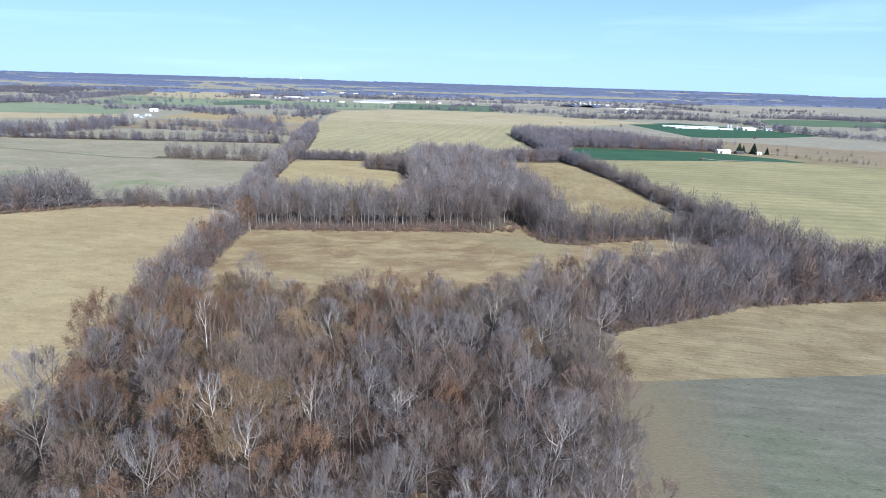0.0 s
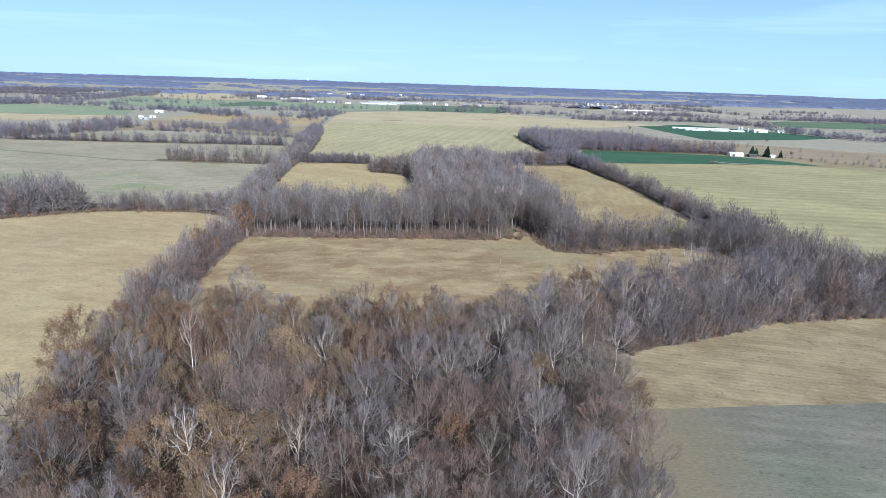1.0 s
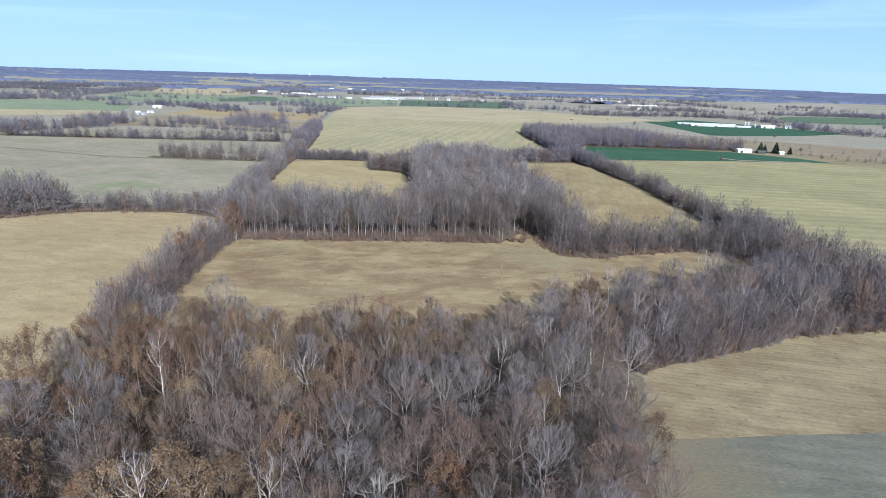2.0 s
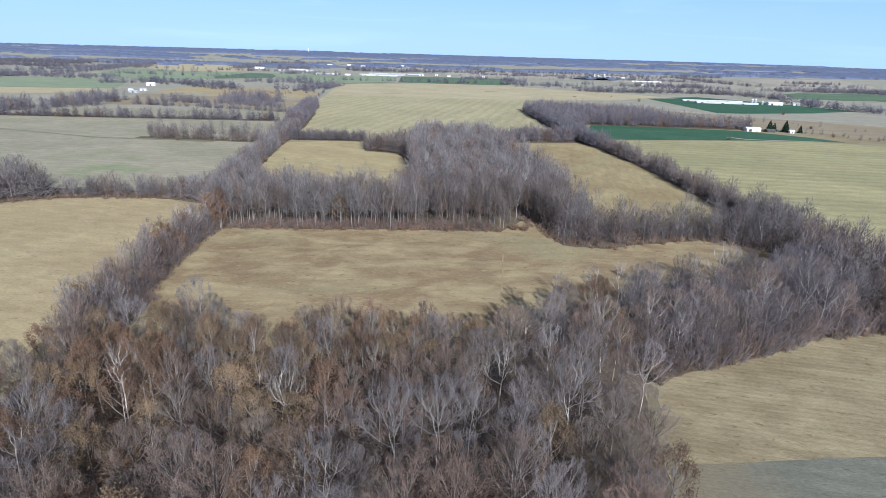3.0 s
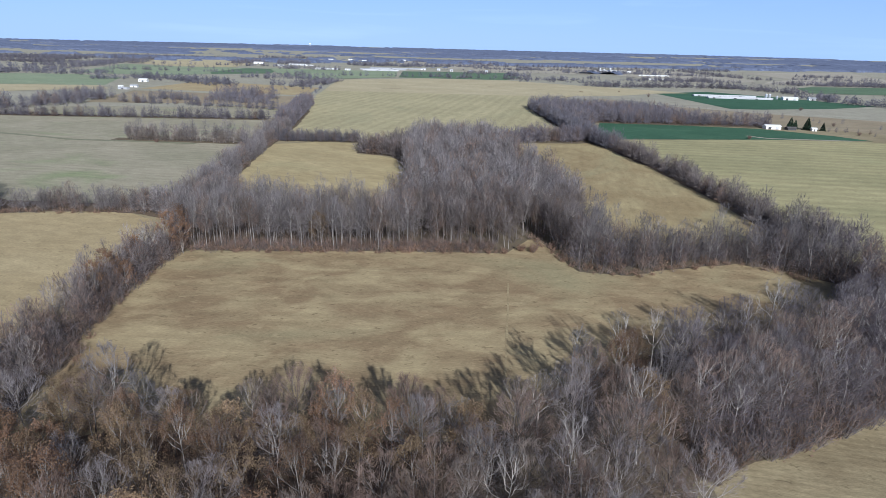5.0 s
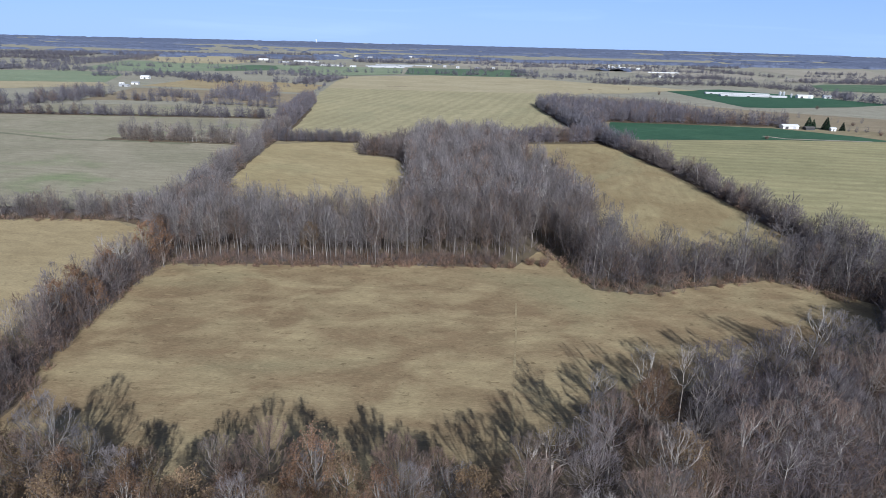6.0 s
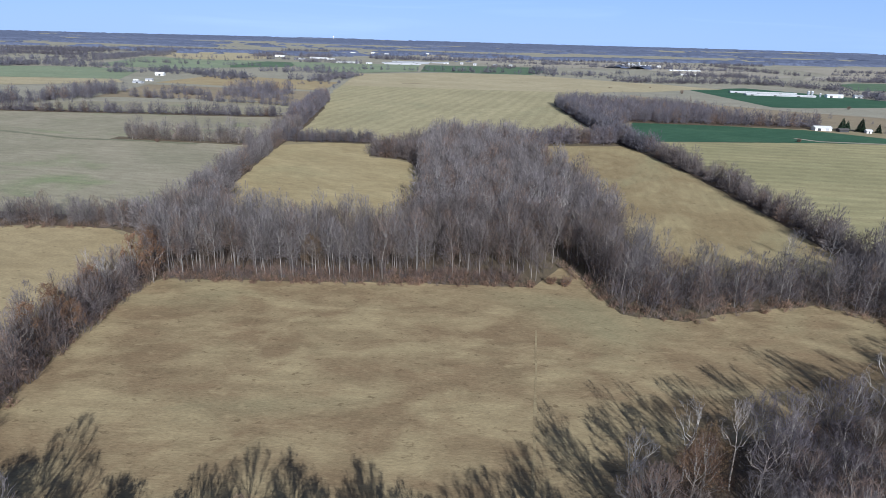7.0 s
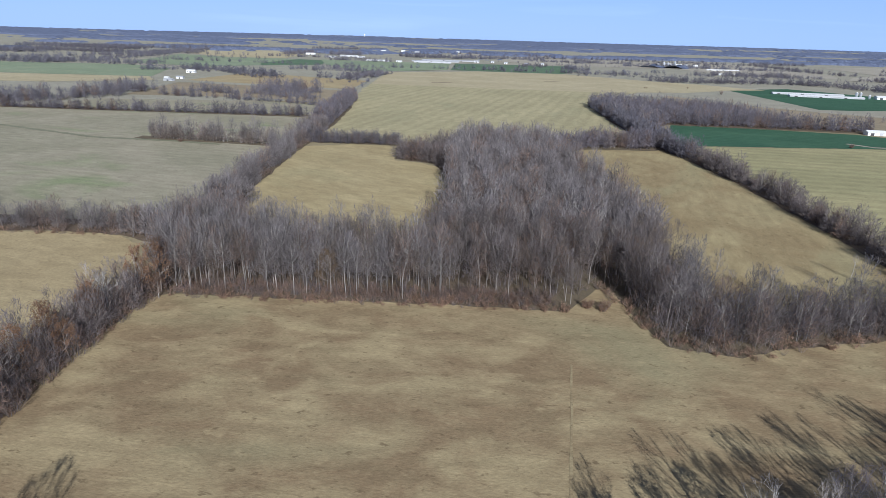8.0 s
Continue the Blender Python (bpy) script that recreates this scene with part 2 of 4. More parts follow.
SCRUB = wood_material("dry_scrub", (0.312, 0.215, 0.151), (0.219, 0.147, 0.113), 0.4, thin=True)
NEEDLES = wood_material("dark_needles", (0.035, 0.062, 0.035), (0.025, 0.042, 0.028), 0.4)
# The bluish tint of the far canopy is haze put into its colour.
HAZED_CANOPY = wood_material("hazed_bare_canopy", (0.19, 0.225, 0.325), (0.14, 0.168, 0.255), 0.2, 0.02)
WHITE_METAL = plain_material("white_metal_sheet", (0.80, 0.80, 0.79), 0.45, 0.0, 0.08)
GREY_METAL = plain_material("grey_metal_roof", (0.45, 0.46, 0.48), 0.45, 0.0, 0.10)
DARK_ROOF = plain_material("dark_shingle_roof", (0.11, 0.105, 0.10), 0.8, 0.0, 0.2)
DARK_OPENING = plain_material("dark_opening", (0.05, 0.05, 0.055), 0.6)
STEEL = plain_material("galvanised_steel", (0.62, 0.63, 0.64), 0.35, 0.6, 0.1)
GLASS = plain_material("window_glass", (0.06, 0.07, 0.08), 0.08, 0.0, 0.05)


# ---- mesh helpers ----
def tri_mesh(name, verts, tris, slots, materials):
    """A mesh of triangles from arrays; slots: the material of each triangle."""
    me = bpy.data.meshes.new(name)
    verts, tris = np.asarray(verts, np.float32), np.asarray(tris, np.int32)
    me.vertices.add(len(verts))
    me.vertices.foreach_set("co", verts.ravel())
    me.loops.add(len(tris) * 3)
    me.loops.foreach_set("vertex_index", tris.ravel())
    me.polygons.add(len(tris))
    me.polygons.foreach_set("loop_start", np.arange(0, len(tris) * 3, 3, dtype=np.int32))
    for m in materials:
        me.materials.append(m)
    if len(materials) > 1:
        me.polygons.foreach_set("material_index", np.asarray(slots, np.int32))
    me.update(calc_edges=True)
    return me


def part(name, bm, material, parent=None, label=""):
    me = bpy.data.meshes.new(name)
    bm.to_mesh(me)
    bm.free()
    me.materials.append(material)
    ob = new(name, me)
    ob.parent = parent
    return tagged(ob, label) if label else ob


def inside(poly, x, y):
    """Which of the points lie in the polygon."""
    hit = np.zeros(len(x), bool)
    for (x0, y0), (x1, y1) in zip(poly, poly[1:] + poly[:1]):
        if y0 != y1:
            hit ^= ((y0 > y) != (y1 > y)) & (x < (x1 - x0) * (y - y0) / (y1 - y0) + x0)
    return hit


def scattered(poly, step, rng, jitter=0.42):
    """Places spread evenly but not in rows over a polygon."""
    xs, ys = [p[0] for p in poly], [p[1] for p in poly]
    gx, gy = np.meshgrid(np.arange(min(xs), max(xs), step), np.arange(min(ys), max(ys), step))
    gx = gx + (np.arange(gx.shape[0])[:, None] % 2) * step / 2
    x = (gx + rng.uniform(-jitter, jitter, gx.shape) * step).ravel()
    y = (gy + rng.uniform(-jitter, jitter, gy.shape) * step).ravel()
    keep = inside(poly, x, y)
    return list(zip(x[keep], y[keep]))


def along(line, step, width, rng):
    """Places along a belt of that width."""
    out = []
    for (x0, y0), (x1, y1) in zip(line, line[1:]):
        length = math.hypot(x1 - x0, y1 - y0)
        rows = max(1, int(width / step))
        for i in range(max(1, int(length / step * rows))):
            s, w = rng.uniform(0, 1), rng.uniform(-0.5, 0.5) * width
            out.append((x0 + (x1 - x0) * s - (y1 - y0) / length * w, y0 + (y1 - y0) * s + (x1 - x0) / length * w))
    return out


# ---- ground ----
from mathutils.geometry import delaunay_2d_cdt


def ground_sheet():
    """The land, flat near by and rising gently to low wooded hills far off."""
    rings = [0, 60, 140, 260, 450, 700, 1000, 1400, 1900, 2400, 2900, 3400, 3900, 4400, 4880]
    verts, tris, count = [(0, 0, 0)], [], 120
    for r in rings[1:]:
        for i in range(count):
            a = 2 * math.pi * i / count
            x, y = r * math.cos(a), r * math.sin(a)
            verts.append((x, y, far_rise(r, a)))
    for i in range(count):
        tris.append((0, 1 + i, 1 + (i + 1) % count))
    for k in range(len(rings) - 2):
        for i in range(count):
            a, b = 1 + k * count + i, 1 + k * count + (i + 1) % count
            tris += [(a, a + count, b + count), (a, b + count, b)]
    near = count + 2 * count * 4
    # Beyond 700 m the ground takes the grass colour with haze in it.
    ob = new("ground", tri_mesh("ground", verts, tris, [0] * near + [1] * (len(tris) - near), [DRY_GRASS, HAZED_GRASS]))
    tagged(ob, "rough dry tan grass over flat farmland", "ground", kind="structure")


def far_rise(r, a):
    if r < 2600:
        return 0.0
    s = (r - 2600) / 2200
    return s * s * (32 + 3 * math.sin(3 * a + 1) + 1.2 * math.sin(11 * a))


FIELD_COUNT = [0]


def field(points, material, label, lift=0.06, ragged=0.8, step=3.0, category="field"):
    """A field laid on the ground, with slightly ragged edges."""
    rng = random.Random(FIELD_COUNT[0] * 7 + 3)
    FIELD_COUNT[0] += 1
    name = "field_%d" % FIELD_COUNT[0] if category == "field" else category
    ring = []
    for (x0, y0), (x1, y1) in zip(points, points[1:] + points[:1]):
        length = math.hypot(x1 - x0, y1 - y0)
        n = max(1, min(60, int(length / step)))
        for i in range(n):
            f = i / n
            w = 0 if i == 0 else ragged * (noise.noise((x0 + (x1 - x0) * f * 0.3, y0 + f * length * 0.11, 3.3)) * 1.6 + rng.uniform(-0.3, 0.3))
            ring.append(Vector((x0 + (x1 - x0) * f - (y1 - y0) / length * w, y0 + (y1 - y0) * f + (x1 - x0) / length * w)))
    if sum(a.x * b.y - b.x * a.y for a, b in zip(ring, ring[1:] + ring[:1])) < 0:
        ring.reverse()
    flat, _, tris, *_ = delaunay_2d_cdt(ring, [], [list(range(len(ring)))], 1, 1e-4)
    ob = new(name, tri_mesh(name, [(p.x, p.y, lift) for p in flat], tris, [], [material]))
    return tagged(ob, label, category, kind="structure")


ground_sheet()
field([(-88, 8), (-84, 45), (-82, 58), (-90, 72), (-92, 100), (-100, 150), (-106, 204), (-112, 238), (-126, 258), (-122, 300), (-136, 330), (-100, 270), (-88, 250), (-60, 244), (-36, 246), (-36, 310), (-46, 360), (-60, 392), (-84, 400), (-66, 452), (0, 452), (34, 343), (44, 260), (60, 235),
       (100, 244), (104, 268), (122, 262), (128, 226), (140, 190), (218, 196), (218, 172), (138, 150), (112, 145), (74, 130), (36, 111), (33, 75), (29, 45), (28, 8)],
      LITTER, "brown leaf litter and dead wood under the trees", 0.03, category="woods_floor")
# Litter strips, whose dark colour also stands in for the hedges' shadow line.
for level, strip in enumerate(([(110, 262), (107, 305), (97, 380), (82, 450), (72, 482), (54, 600), (42, 725), (54, 728), (68, 604), (84, 486), (94, 452), (111, 380), (119, 305), (124, 262)],
              [(-116, 285), (-128, 320), (-142, 400), (-150, 455), (-160, 520), (-180, 620), (-206, 690), (-214, 688), (-198, 620), (-178, 520), (-166, 455), (-158, 400), (-144, 320), (-132, 285)],
              [(-112, 233), (-124, 241), (-140, 246), (-165, 245), (-190, 238), (-220, 215), (-300, 191), (-342, 180), (-342, 232), (-300, 258), (-222, 268), (-200, 256), (-165, 258), (-140, 259), (-122, 254)],
              [(-104, 438), (-92, 439), (-80, 402), (-64, 400), (-62, 454), (-104, 448)], [(-154, 435), (-120, 438), (-88, 440), (-62, 454), (-96, 456), (-154, 446)], [(0, 448), (28, 465), (70, 473), (76, 486), (72, 503), (30, 496), (-2, 464)],
              [(-256, 414), (-160, 414), (-160, 423), (-256, 423)], [(-450, 512), (-196, 543), (-196, 556), (-450, 526)], [(40, 728), (70, 775), (110, 750), (175, 742), (208, 642), (264, 632), (264, 608), (100, 605), (72, 558)])):
    field(strip, LITTER, "brown leaf litter and dry grass under a hedgerow, filling in its shadow line", 0.17 + 0.008 * level, category="hedge_floor")
field([(-84, 104), (-60, 115), (-30, 115), (0, 117), (10, 125), (20, 137), (28, 146), (40, 154), (52, 159), (64, 165), (84, 169), (96, 185), (110, 205), (96, 215), (84, 221), (70, 216), (58, 211),
       (46, 204), (30, 206), (24, 222), (20, 238), (16, 236), (8, 220), (-37, 215), (-74, 210), (-96, 207), (-100, 203), (-98, 184), (-94, 153), (-86, 133)],
      STRAW, "tan harvested stubble field with brown streaks between the woods")
field([(-84, 44), (-82, 58), (-89, 72), (-90, 98), (-96, 112), (-104, 150), (-110, 205), (-128, 240), (-143, 247), (-160, 245), (-186, 238), (-219, 215), (-300, 190), (-520, 120), (-520, -120), (-88, -120)],
      STRAW_PALE, "pale tan mown field beside the woods")
field([(-118, 255), (-132, 300), (-146, 355), (-158, 425), (-176, 500), (-198, 543), (-300, 535), (-445, 515), (-520, 500), (-520, 330), (-260, 268), (-219, 262), (-180, 246), (-150, 254)],
      PALE_GREEN, "pale green-grey field with faint crop rows")
field([(-406, 442.7), (-371, 435.2), (-323, 423.2), (-280, 411.6), (-256, 413.1), (-231, 415.2), (-195, 412.4), (-195, 408), (-231, 410.8), (-256, 408.7), (-280, 407.2), (-323, 418.8), (-371, 430.8), (-406, 438.3)], WATERWAY, "dull olive grassed waterway across a pale field", 0.12, 0.8, category="waterway")
field([(-112, 262), (-134, 330), (-143, 380), (-148, 418), (-120, 436), (-96, 438), (-87, 412), (-82, 395), (-66, 392), (-56, 384), (-47, 356), (-40, 310), (-38, 250), (-62, 243), (-90, 246)],
      STRAW_BRIGHT, "small golden stubble clearing inside the woods")
field([(46, 230), (44, 257), (41, 285), (32, 343), (10, 400), (0, 448), (30, 464), (66, 471), (73, 478), (87, 430), (98, 377), (108, 303), (111, 262), (100, 238)],
      STRAW_NORTH, "narrow brown stubble field along a hedge", 0.08)
field([(-153, 465), (-172, 545), (-190, 640), (-226, 800), (-258, 980), (-284, 1160), (-140, 1280), (30, 1290), (160, 1180), (240, 1140), (320, 1060), (260, 1030), (130, 955), (60, 800), (42, 735), (52, 640), (66, 500), (20, 470), (-6, 450), (-64, 455), (-98, 442)],
      BIG_STUBBLE, "wide pale stubble field with tractor lines", 0.10, 1.5)
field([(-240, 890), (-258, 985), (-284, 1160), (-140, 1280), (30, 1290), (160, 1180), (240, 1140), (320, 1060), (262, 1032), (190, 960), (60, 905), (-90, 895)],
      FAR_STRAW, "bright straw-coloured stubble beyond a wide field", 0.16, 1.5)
field([(39, 112), (52, 119), (74, 131), (82, 138), (112, 146), (138, 151), (210, 172), (400, 200), (400, 138), (101, 86), (60, 80), (36, 80), (36, 96)],
      CORN_STUBBLE, "tan corn stubble field beside the woods")
field([(37, 85), (60, 89), (101, 96), (400, 150), (400, -120), (31, -120), (32, 45), (34, 70)],
      GREY_GREEN, "grey-green young cover crop field", 0.08, 0.5, 3.0)
field([(37, 112), (42, 106), (50, 92), (54, 80), (50, 60), (48, 45), (48, -120), (29, -120), (30, 45), (33, 75), (35, 95)],
      MARGIN, "worn tan grass margin between woods and crop", 0.05, 1.2, 2.0)
field([(126, 225), (124, 262), (117, 318), (109, 390), (96, 440), (86, 485), (104, 500), (160, 512), (220, 527), (300, 535), (420, 480), (600, 380), (600, 220), (210, 196), (140, 190), (128, 200)],
      STRIPED, "yellow-green striped stubble field", 0.09)
field([(86, 500), (92, 560), (102, 604), (181, 606), (244, 600), (292, 565), (310, 540), (220, 528), (160, 514), (104, 502)], WHEAT, "deep green winter wheat strip beside a white barn", 0.12)
field([(110, 640), (180, 636), (262, 628), (330, 600), (420, 520), (700, 420), (700, 640), (400, 705), (300, 752), (200, 820), (150, 900), (120, 800)], FALLOW, "brown fallow land with scattered shrubs", 0.09)
field([(258, 1040), (366, 1112), (440, 1030), (520, 900), (433, 842), (330, 800), (290, 795)], WHEAT, "deep green winter wheat beside long poultry barns", 0.12)
field([(-195, 1290), (24, 1300), (60, 1420), (45, 1640), (-230, 1585)], HAZED_GREEN, "green winter wheat strip far off", 0.18)
field([(-702, 835), (-554, 865), (-600, 960), (-638, 1040), (-765, 1104), (-880, 1060), (-1200, 1000), (-1100, 800)], PASTURE, "flat green pasture far off", 0.21)
field([(-600, 730), (-515, 815), (-556, 862), (-710, 830), (-900, 800), (-900, 660)], FAR_STRAW, "pale tan field before a farmstead", 0.24)
field([(-1025, 1678), (-787, 1508), (-657, 1541), (-700, 1780), (-854, 2034), (-1268, 2545), (-1300, 2200)], FAR_STRAW, "golden stubble on a gentle rise", 0.27)
field([(-808, 1149), (-612, 1121), (-560, 1220), (-570, 1480), (-657, 1535), (-787, 1505), (-961, 1575)], PASTURE, "pale green pasture on a gentle rise", 0.30)
field([(-560, 1215), (-470, 1300), (-520, 1500), (-610, 1520), (-600, 1300)], HAZED_GREEN, "deep green field before a far farm", 0.33)
field([(-297, 1970), (-150, 2078), (-230, 2600), (-432, 2621)], HAZED_TAN, "far brown field between woods", 0.36)
field([(-165, 1783), (60, 1660), (300, 1700), (359, 2500), (-70, 2500)], HAZED_TAN, "far tan field between woods", 0.39)
field([(299, 1730), (410, 1390), (600, 1500), (640, 1620), (590, 2100), (480, 2400)], HAZED_TAN, "far tan field, paled for haze", 0.42)
field([(773, 1710), (649, 1548), (580, 1412), (759, 1430), (1000, 1600), (1320, 2450), (821, 2157)], HAZED_TAN, "far tan and brown field beside woods", 0.45)
field([(629, 1146), (552, 1148), (600, 1300), (658, 1364), (830, 1400), (1000, 1200)], HAZED_GREEN, "far green field beside woods", 0.48)
field([(-190, 560), (-198, 620), (-260, 640), (-420, 600), (-440, 540), (-300, 545)], PALE_GREEN, "pale green meadow strip between hedgerows", 0.11)
field([(-205, 650), (-230, 780), (-470, 800), (-430, 640), (-300, 665)], FALLOW, "rough tan meadow between hedgerows", 0.11)
field([(-240, 800), (-262, 940), (-480, 1010), (-480, 830)], STRAW_PALE, "tan field beyond the hedgerows", 0.11)
field([(-280, 1190), (-200, 1290), (-240, 1560), (-560, 1540), (-460, 1310), (-330, 1150)], PASTURE, "short green farmyard grass", 0.51)
field([(5.4, 128), (6.5, 150), (7.2, 170), (7.8, 193), (8.3, 193), (7.7, 170), (7.0, 150), (5.9, 128)], TRACK, "faint pale wheel track across the stubble", 0.10, 0.12, 2.0, category="track")
field([(150, 948), (210, 860), (262, 795), (388, 717), (700, 560), (700, 556), (387, 711), (260, 789), (207, 855), (146, 944)], GRAVEL, "pale gravel farm road", 0.16, 0.2, 12, category="road")
field([(-168, 953), (-152, 957), (-138, 965), (-142, 969), (-156, 964), (-170, 957)], LITTER, "dark damp patch in the stubble", 0.19, 1.0, category="damp_patch")
field([(-8, 1072), (10, 1078), (24, 1078), (8, 1084), (-10, 1078)], LITTER, "dark damp patch in the stubble", 0.22, 1.0, category="damp_patch")
field([(214, 548), (226, 537), (290, 538), (290, 534), (225, 533), (211, 546)], GRAVEL, "pale gravel farm lane", 0.18, 0.2, 6, category="lane")


# ---- trees ----
def prism(out, p, q, r0, r1, sides, slot):
    """A tapered stick from p to q; out holds the vertices, triangles and slots."""
    verts, tris, slots = out
    axis = (q - p)
    if axis.length < 1e-4:
        return
    axis.normalize()
    u = axis.orthogonal().normalized()
    w = axis.cross(u)
    base = len(verts)
    ring = [(math.cos(2 * math.pi * i / sides), math.sin(2 * math.pi * i / sides)) for i in range(sides)]
    verts += [tuple(p + (u * c + w * s) * r0) for c, s in ring]
    if r1 <= 0:
        verts.append(tuple(q))
        tris += [(base + i, base + (i + 1) % sides, base + sides) for i in range(sides)]
        slots += [slot] * sides
        return
    verts += [tuple(q + (u * c + w * s) * r1) for c, s in ring]
    for i in range(sides):
        j = (i + 1) % sides
        tris += [(base + i, base + j, base + sides + j), (base + i, base + sides + j, base + sides + i)]
        slots += [slot] * 2


def blade(out, p, q, width, rng, slot):
    verts, tris, slots = out
    side = (q - p).cross(Vector((rng.gauss(0, 1), rng.gauss(0, 1), rng.gauss(0, 1))))
    if side.length < 1e-5:
        return
    side = side.normalized() * width * 0.5
    base = len(verts)
    verts += [tuple(p + side), tuple(p - side), tuple(q)]
    tris.append((base, base + 1, base + 2))
    slots.append(slot)


def leaf(out, p, size, rng, slot):
    verts, tris, slots = out
    a = Vector((rng.gauss(0, 1), rng.gauss(0, 1), rng.gauss(0, 0.8))).normalized()
    b = a.orthogonal().normalized()
    base = len(verts)
    verts += [tuple(p - a * size * 0.5), tuple(p + b * size * 0.55), tuple(p + a * size * 0.5)]
    tris.append((base, base + 1, base + 2))
    slots.append(slot)


def bent(rng, d, amount):
    return (d + Vector((rng.gauss(0, amount), rng.gauss(0, amount), rng.gauss(0, amount)))).normalized()


def bare_tree(seed, height=17.0, spread=0.28, base=0.42, limbs=9, branches=7, shoots=5, twigs=5, twig_width=0.05, twig_length=1.1,
              leaves=0, leaf_size=0.28, trunk=0.17, segs=4, kink=0.05, forks=0, thick=0.42, loose=0.36, plain=False, haze=0, haze_size=(0.1, 1.5)):
    """A bare tree: a clear trunk, limbs that rise and fan out to a domed crown, branches, shoots and fine twigs.
    Trunk and limbs in one set of arrays, fine twigs and leaves in another. plain: flat branches, for trees far off; haze: fine twigs all over the crown, their width and length."""
    rng = random.Random(seed)
    wood, fine = ([], [], []), ([], [], [])
    reach, middle = height * spread, Vector((0, 0, height * (base + 0.16)))
    rise, drop = height - middle.z, height * 0.2

    def held(p):
        """Keeps a branch end inside the crown."""
        o = p - middle
        far = math.sqrt((o.x / reach) ** 2 + (o.y / reach) ** 2 + (o.z / (rise if o.z > 0 else drop)) ** 2)
        return middle + o * min(1.0, rng.uniform(0.86, 1.1) / max(far, 0.01))

    stems = []
    for k in range(1 + forks):
        a = rng.uniform(0, 6.28)
        foot = Vector((0, 0, -0.3)) if k == 0 else stems[0][2][0].lerp(stems[0][3][0], 0.9)
        lean = Vector((math.cos(a), math.sin(a), 0)) * (0.03 if forks == 0 else 0.16)
        top = height * (0.84 if k == 0 else rng.uniform(0.7, 0.8))
        points = [(foot, trunk if k == 0 else trunk * 0.72)]
        for i in range(6):
            f = (i + 1) / 6
            step = Vector((rng.gauss(0, kink * 2.2), rng.gauss(0, kink * 2.2), 0)) + lean * (top / 6) * (1 if i > 1 or k else 0)
            p = points[-1][0] + step
            points.append((Vector((p.x, p.y, foot.z + (top - foot.z) * f)), points[0][1] * (1 - 0.86 * f)))
        for i in (range(0, 6, 2) if plain else range(6)):
            if plain:
                prism(wood, points[i][0], points[i + 2][0], points[i][1], points[i + 2][1], 3, 0)
                continue
            prism(wood, points[i][0], points[i + 1][0], points[i][1], points[i + 1][1], 5 if i < 3 else 3, 0)
        stems.append(points)
    tips = []
    turn = rng.uniform(0, 6.28)
    for k in range(limbs):
        u = (k + 0.5) / limbs
        turn += 2.4 + rng.uniform(-0.4, 0.4)
        el = radians(6 + 74 * u ** 0.85 + rng.uniform(-7, 7))
        aim = middle + Vector((reach * math.cos(el) * math.cos(turn), reach * math.cos(el) * math.sin(turn), rise * math.sin(el))) * rng.uniform(0.84, 1.02)
        z = min(height * (base + (0.76 - base) * min(1, u * 0.9 + rng.uniform(-0.05, 0.12))), aim.z - height * 0.08)
        points = rng.choice(stems)
        start, r0 = points[3]
        for (p, rp), (q, rq) in zip(points, points[1:]):
            if p.z <= z <= q.z:
                start, r0 = p.lerp(q, (z - p.z) / (q.z - p.z)), rp
        r0 = max(0.03, min(r0 * 0.8, trunk * thick * (1.1 - 0.45 * u)))
        way = aim - start
        bend = start + Vector((way.x * 0.6, way.y * 0.6, way.z * 0.36))
        size, line = way.length, [start]
        for j in range(1, segs + 1):
            f = j / segs
            p = start * (1 - f) ** 2 + bend * 2 * f * (1 - f) + aim * f * f
            line.append(p + Vector((rng.gauss(0, 1), rng.gauss(0, 1), rng.gauss(0, 1))) * kink * size * (0.5 if j == segs else 1.0) / 2)
        for j in range(segs):
            prism(wood, line[j], line[j + 1], r0 * (1 - 0.8 * j / segs), r0 * (1 - 0.8 * (j + 1) / segs), 3, 0)
        tips.append((line[-2].lerp(line[-1], 0.3), line[-1], (line[-1] - line[-2]).normalized()))
        for m in range(branches):
            f = 0.28 + 0.72 * (m + rng.random()) / branches
            j = min(segs - 1, int(f * segs))
            c = line[j].lerp(line[j + 1], f * segs - j)
            along_limb = (line[j + 1] - line[j]).normalized()
            out = (c - middle + Vector((0, 0, reach * 0.5))).normalized()
            d = bent(rng, along_limb * 0.8 + out * 0.45 + Vector((0, 0, 0.35)), 0.26)
            end = held(c + d * reach * rng.uniform(0.36, 0.7) * (1.2 - 0.45 * f))
            mid = c.lerp(end, 0.5) + Vector((rng.gauss(0, 1), rng.gauss(0, 1), rng.gauss(0, 1))) * kink * 1.2
            r1 = r0 * (1 - 0.8 * f) * 0.55 + 0.012
            if plain:
                blade(wood, c, end, r1 * 2.5, rng, 0)
            else:
                prism(wood, c, mid, r1, r1 * 0.6, 3, 0)
                prism(wood, mid, end, r1 * 0.6, 0, 3, 0)
            tips.append((c.lerp(mid, 0.5), end, (end - c).normalized() if (end - c).length > 0.01 else d))
    shoots_made = []
    for c, end, d in tips:
        for k in range(shoots):
            s0 = c.lerp(end, 0.1 + 0.9 * (k + rng.random()) / shoots)
            dd = bent(rng, d + Vector((0, 0, 0.22)), loose)
            e = held(s0 + dd * twig_length * rng.uniform(0.8, 1.4))
            blade(fine, s0, e, twig_width * rng.uniform(1.0, 1.5), rng, 1)
            shoots_made.append((s0, e))
            for m in range(twigs):
                q = s0.lerp(e, rng.uniform(0.15, 1.0))
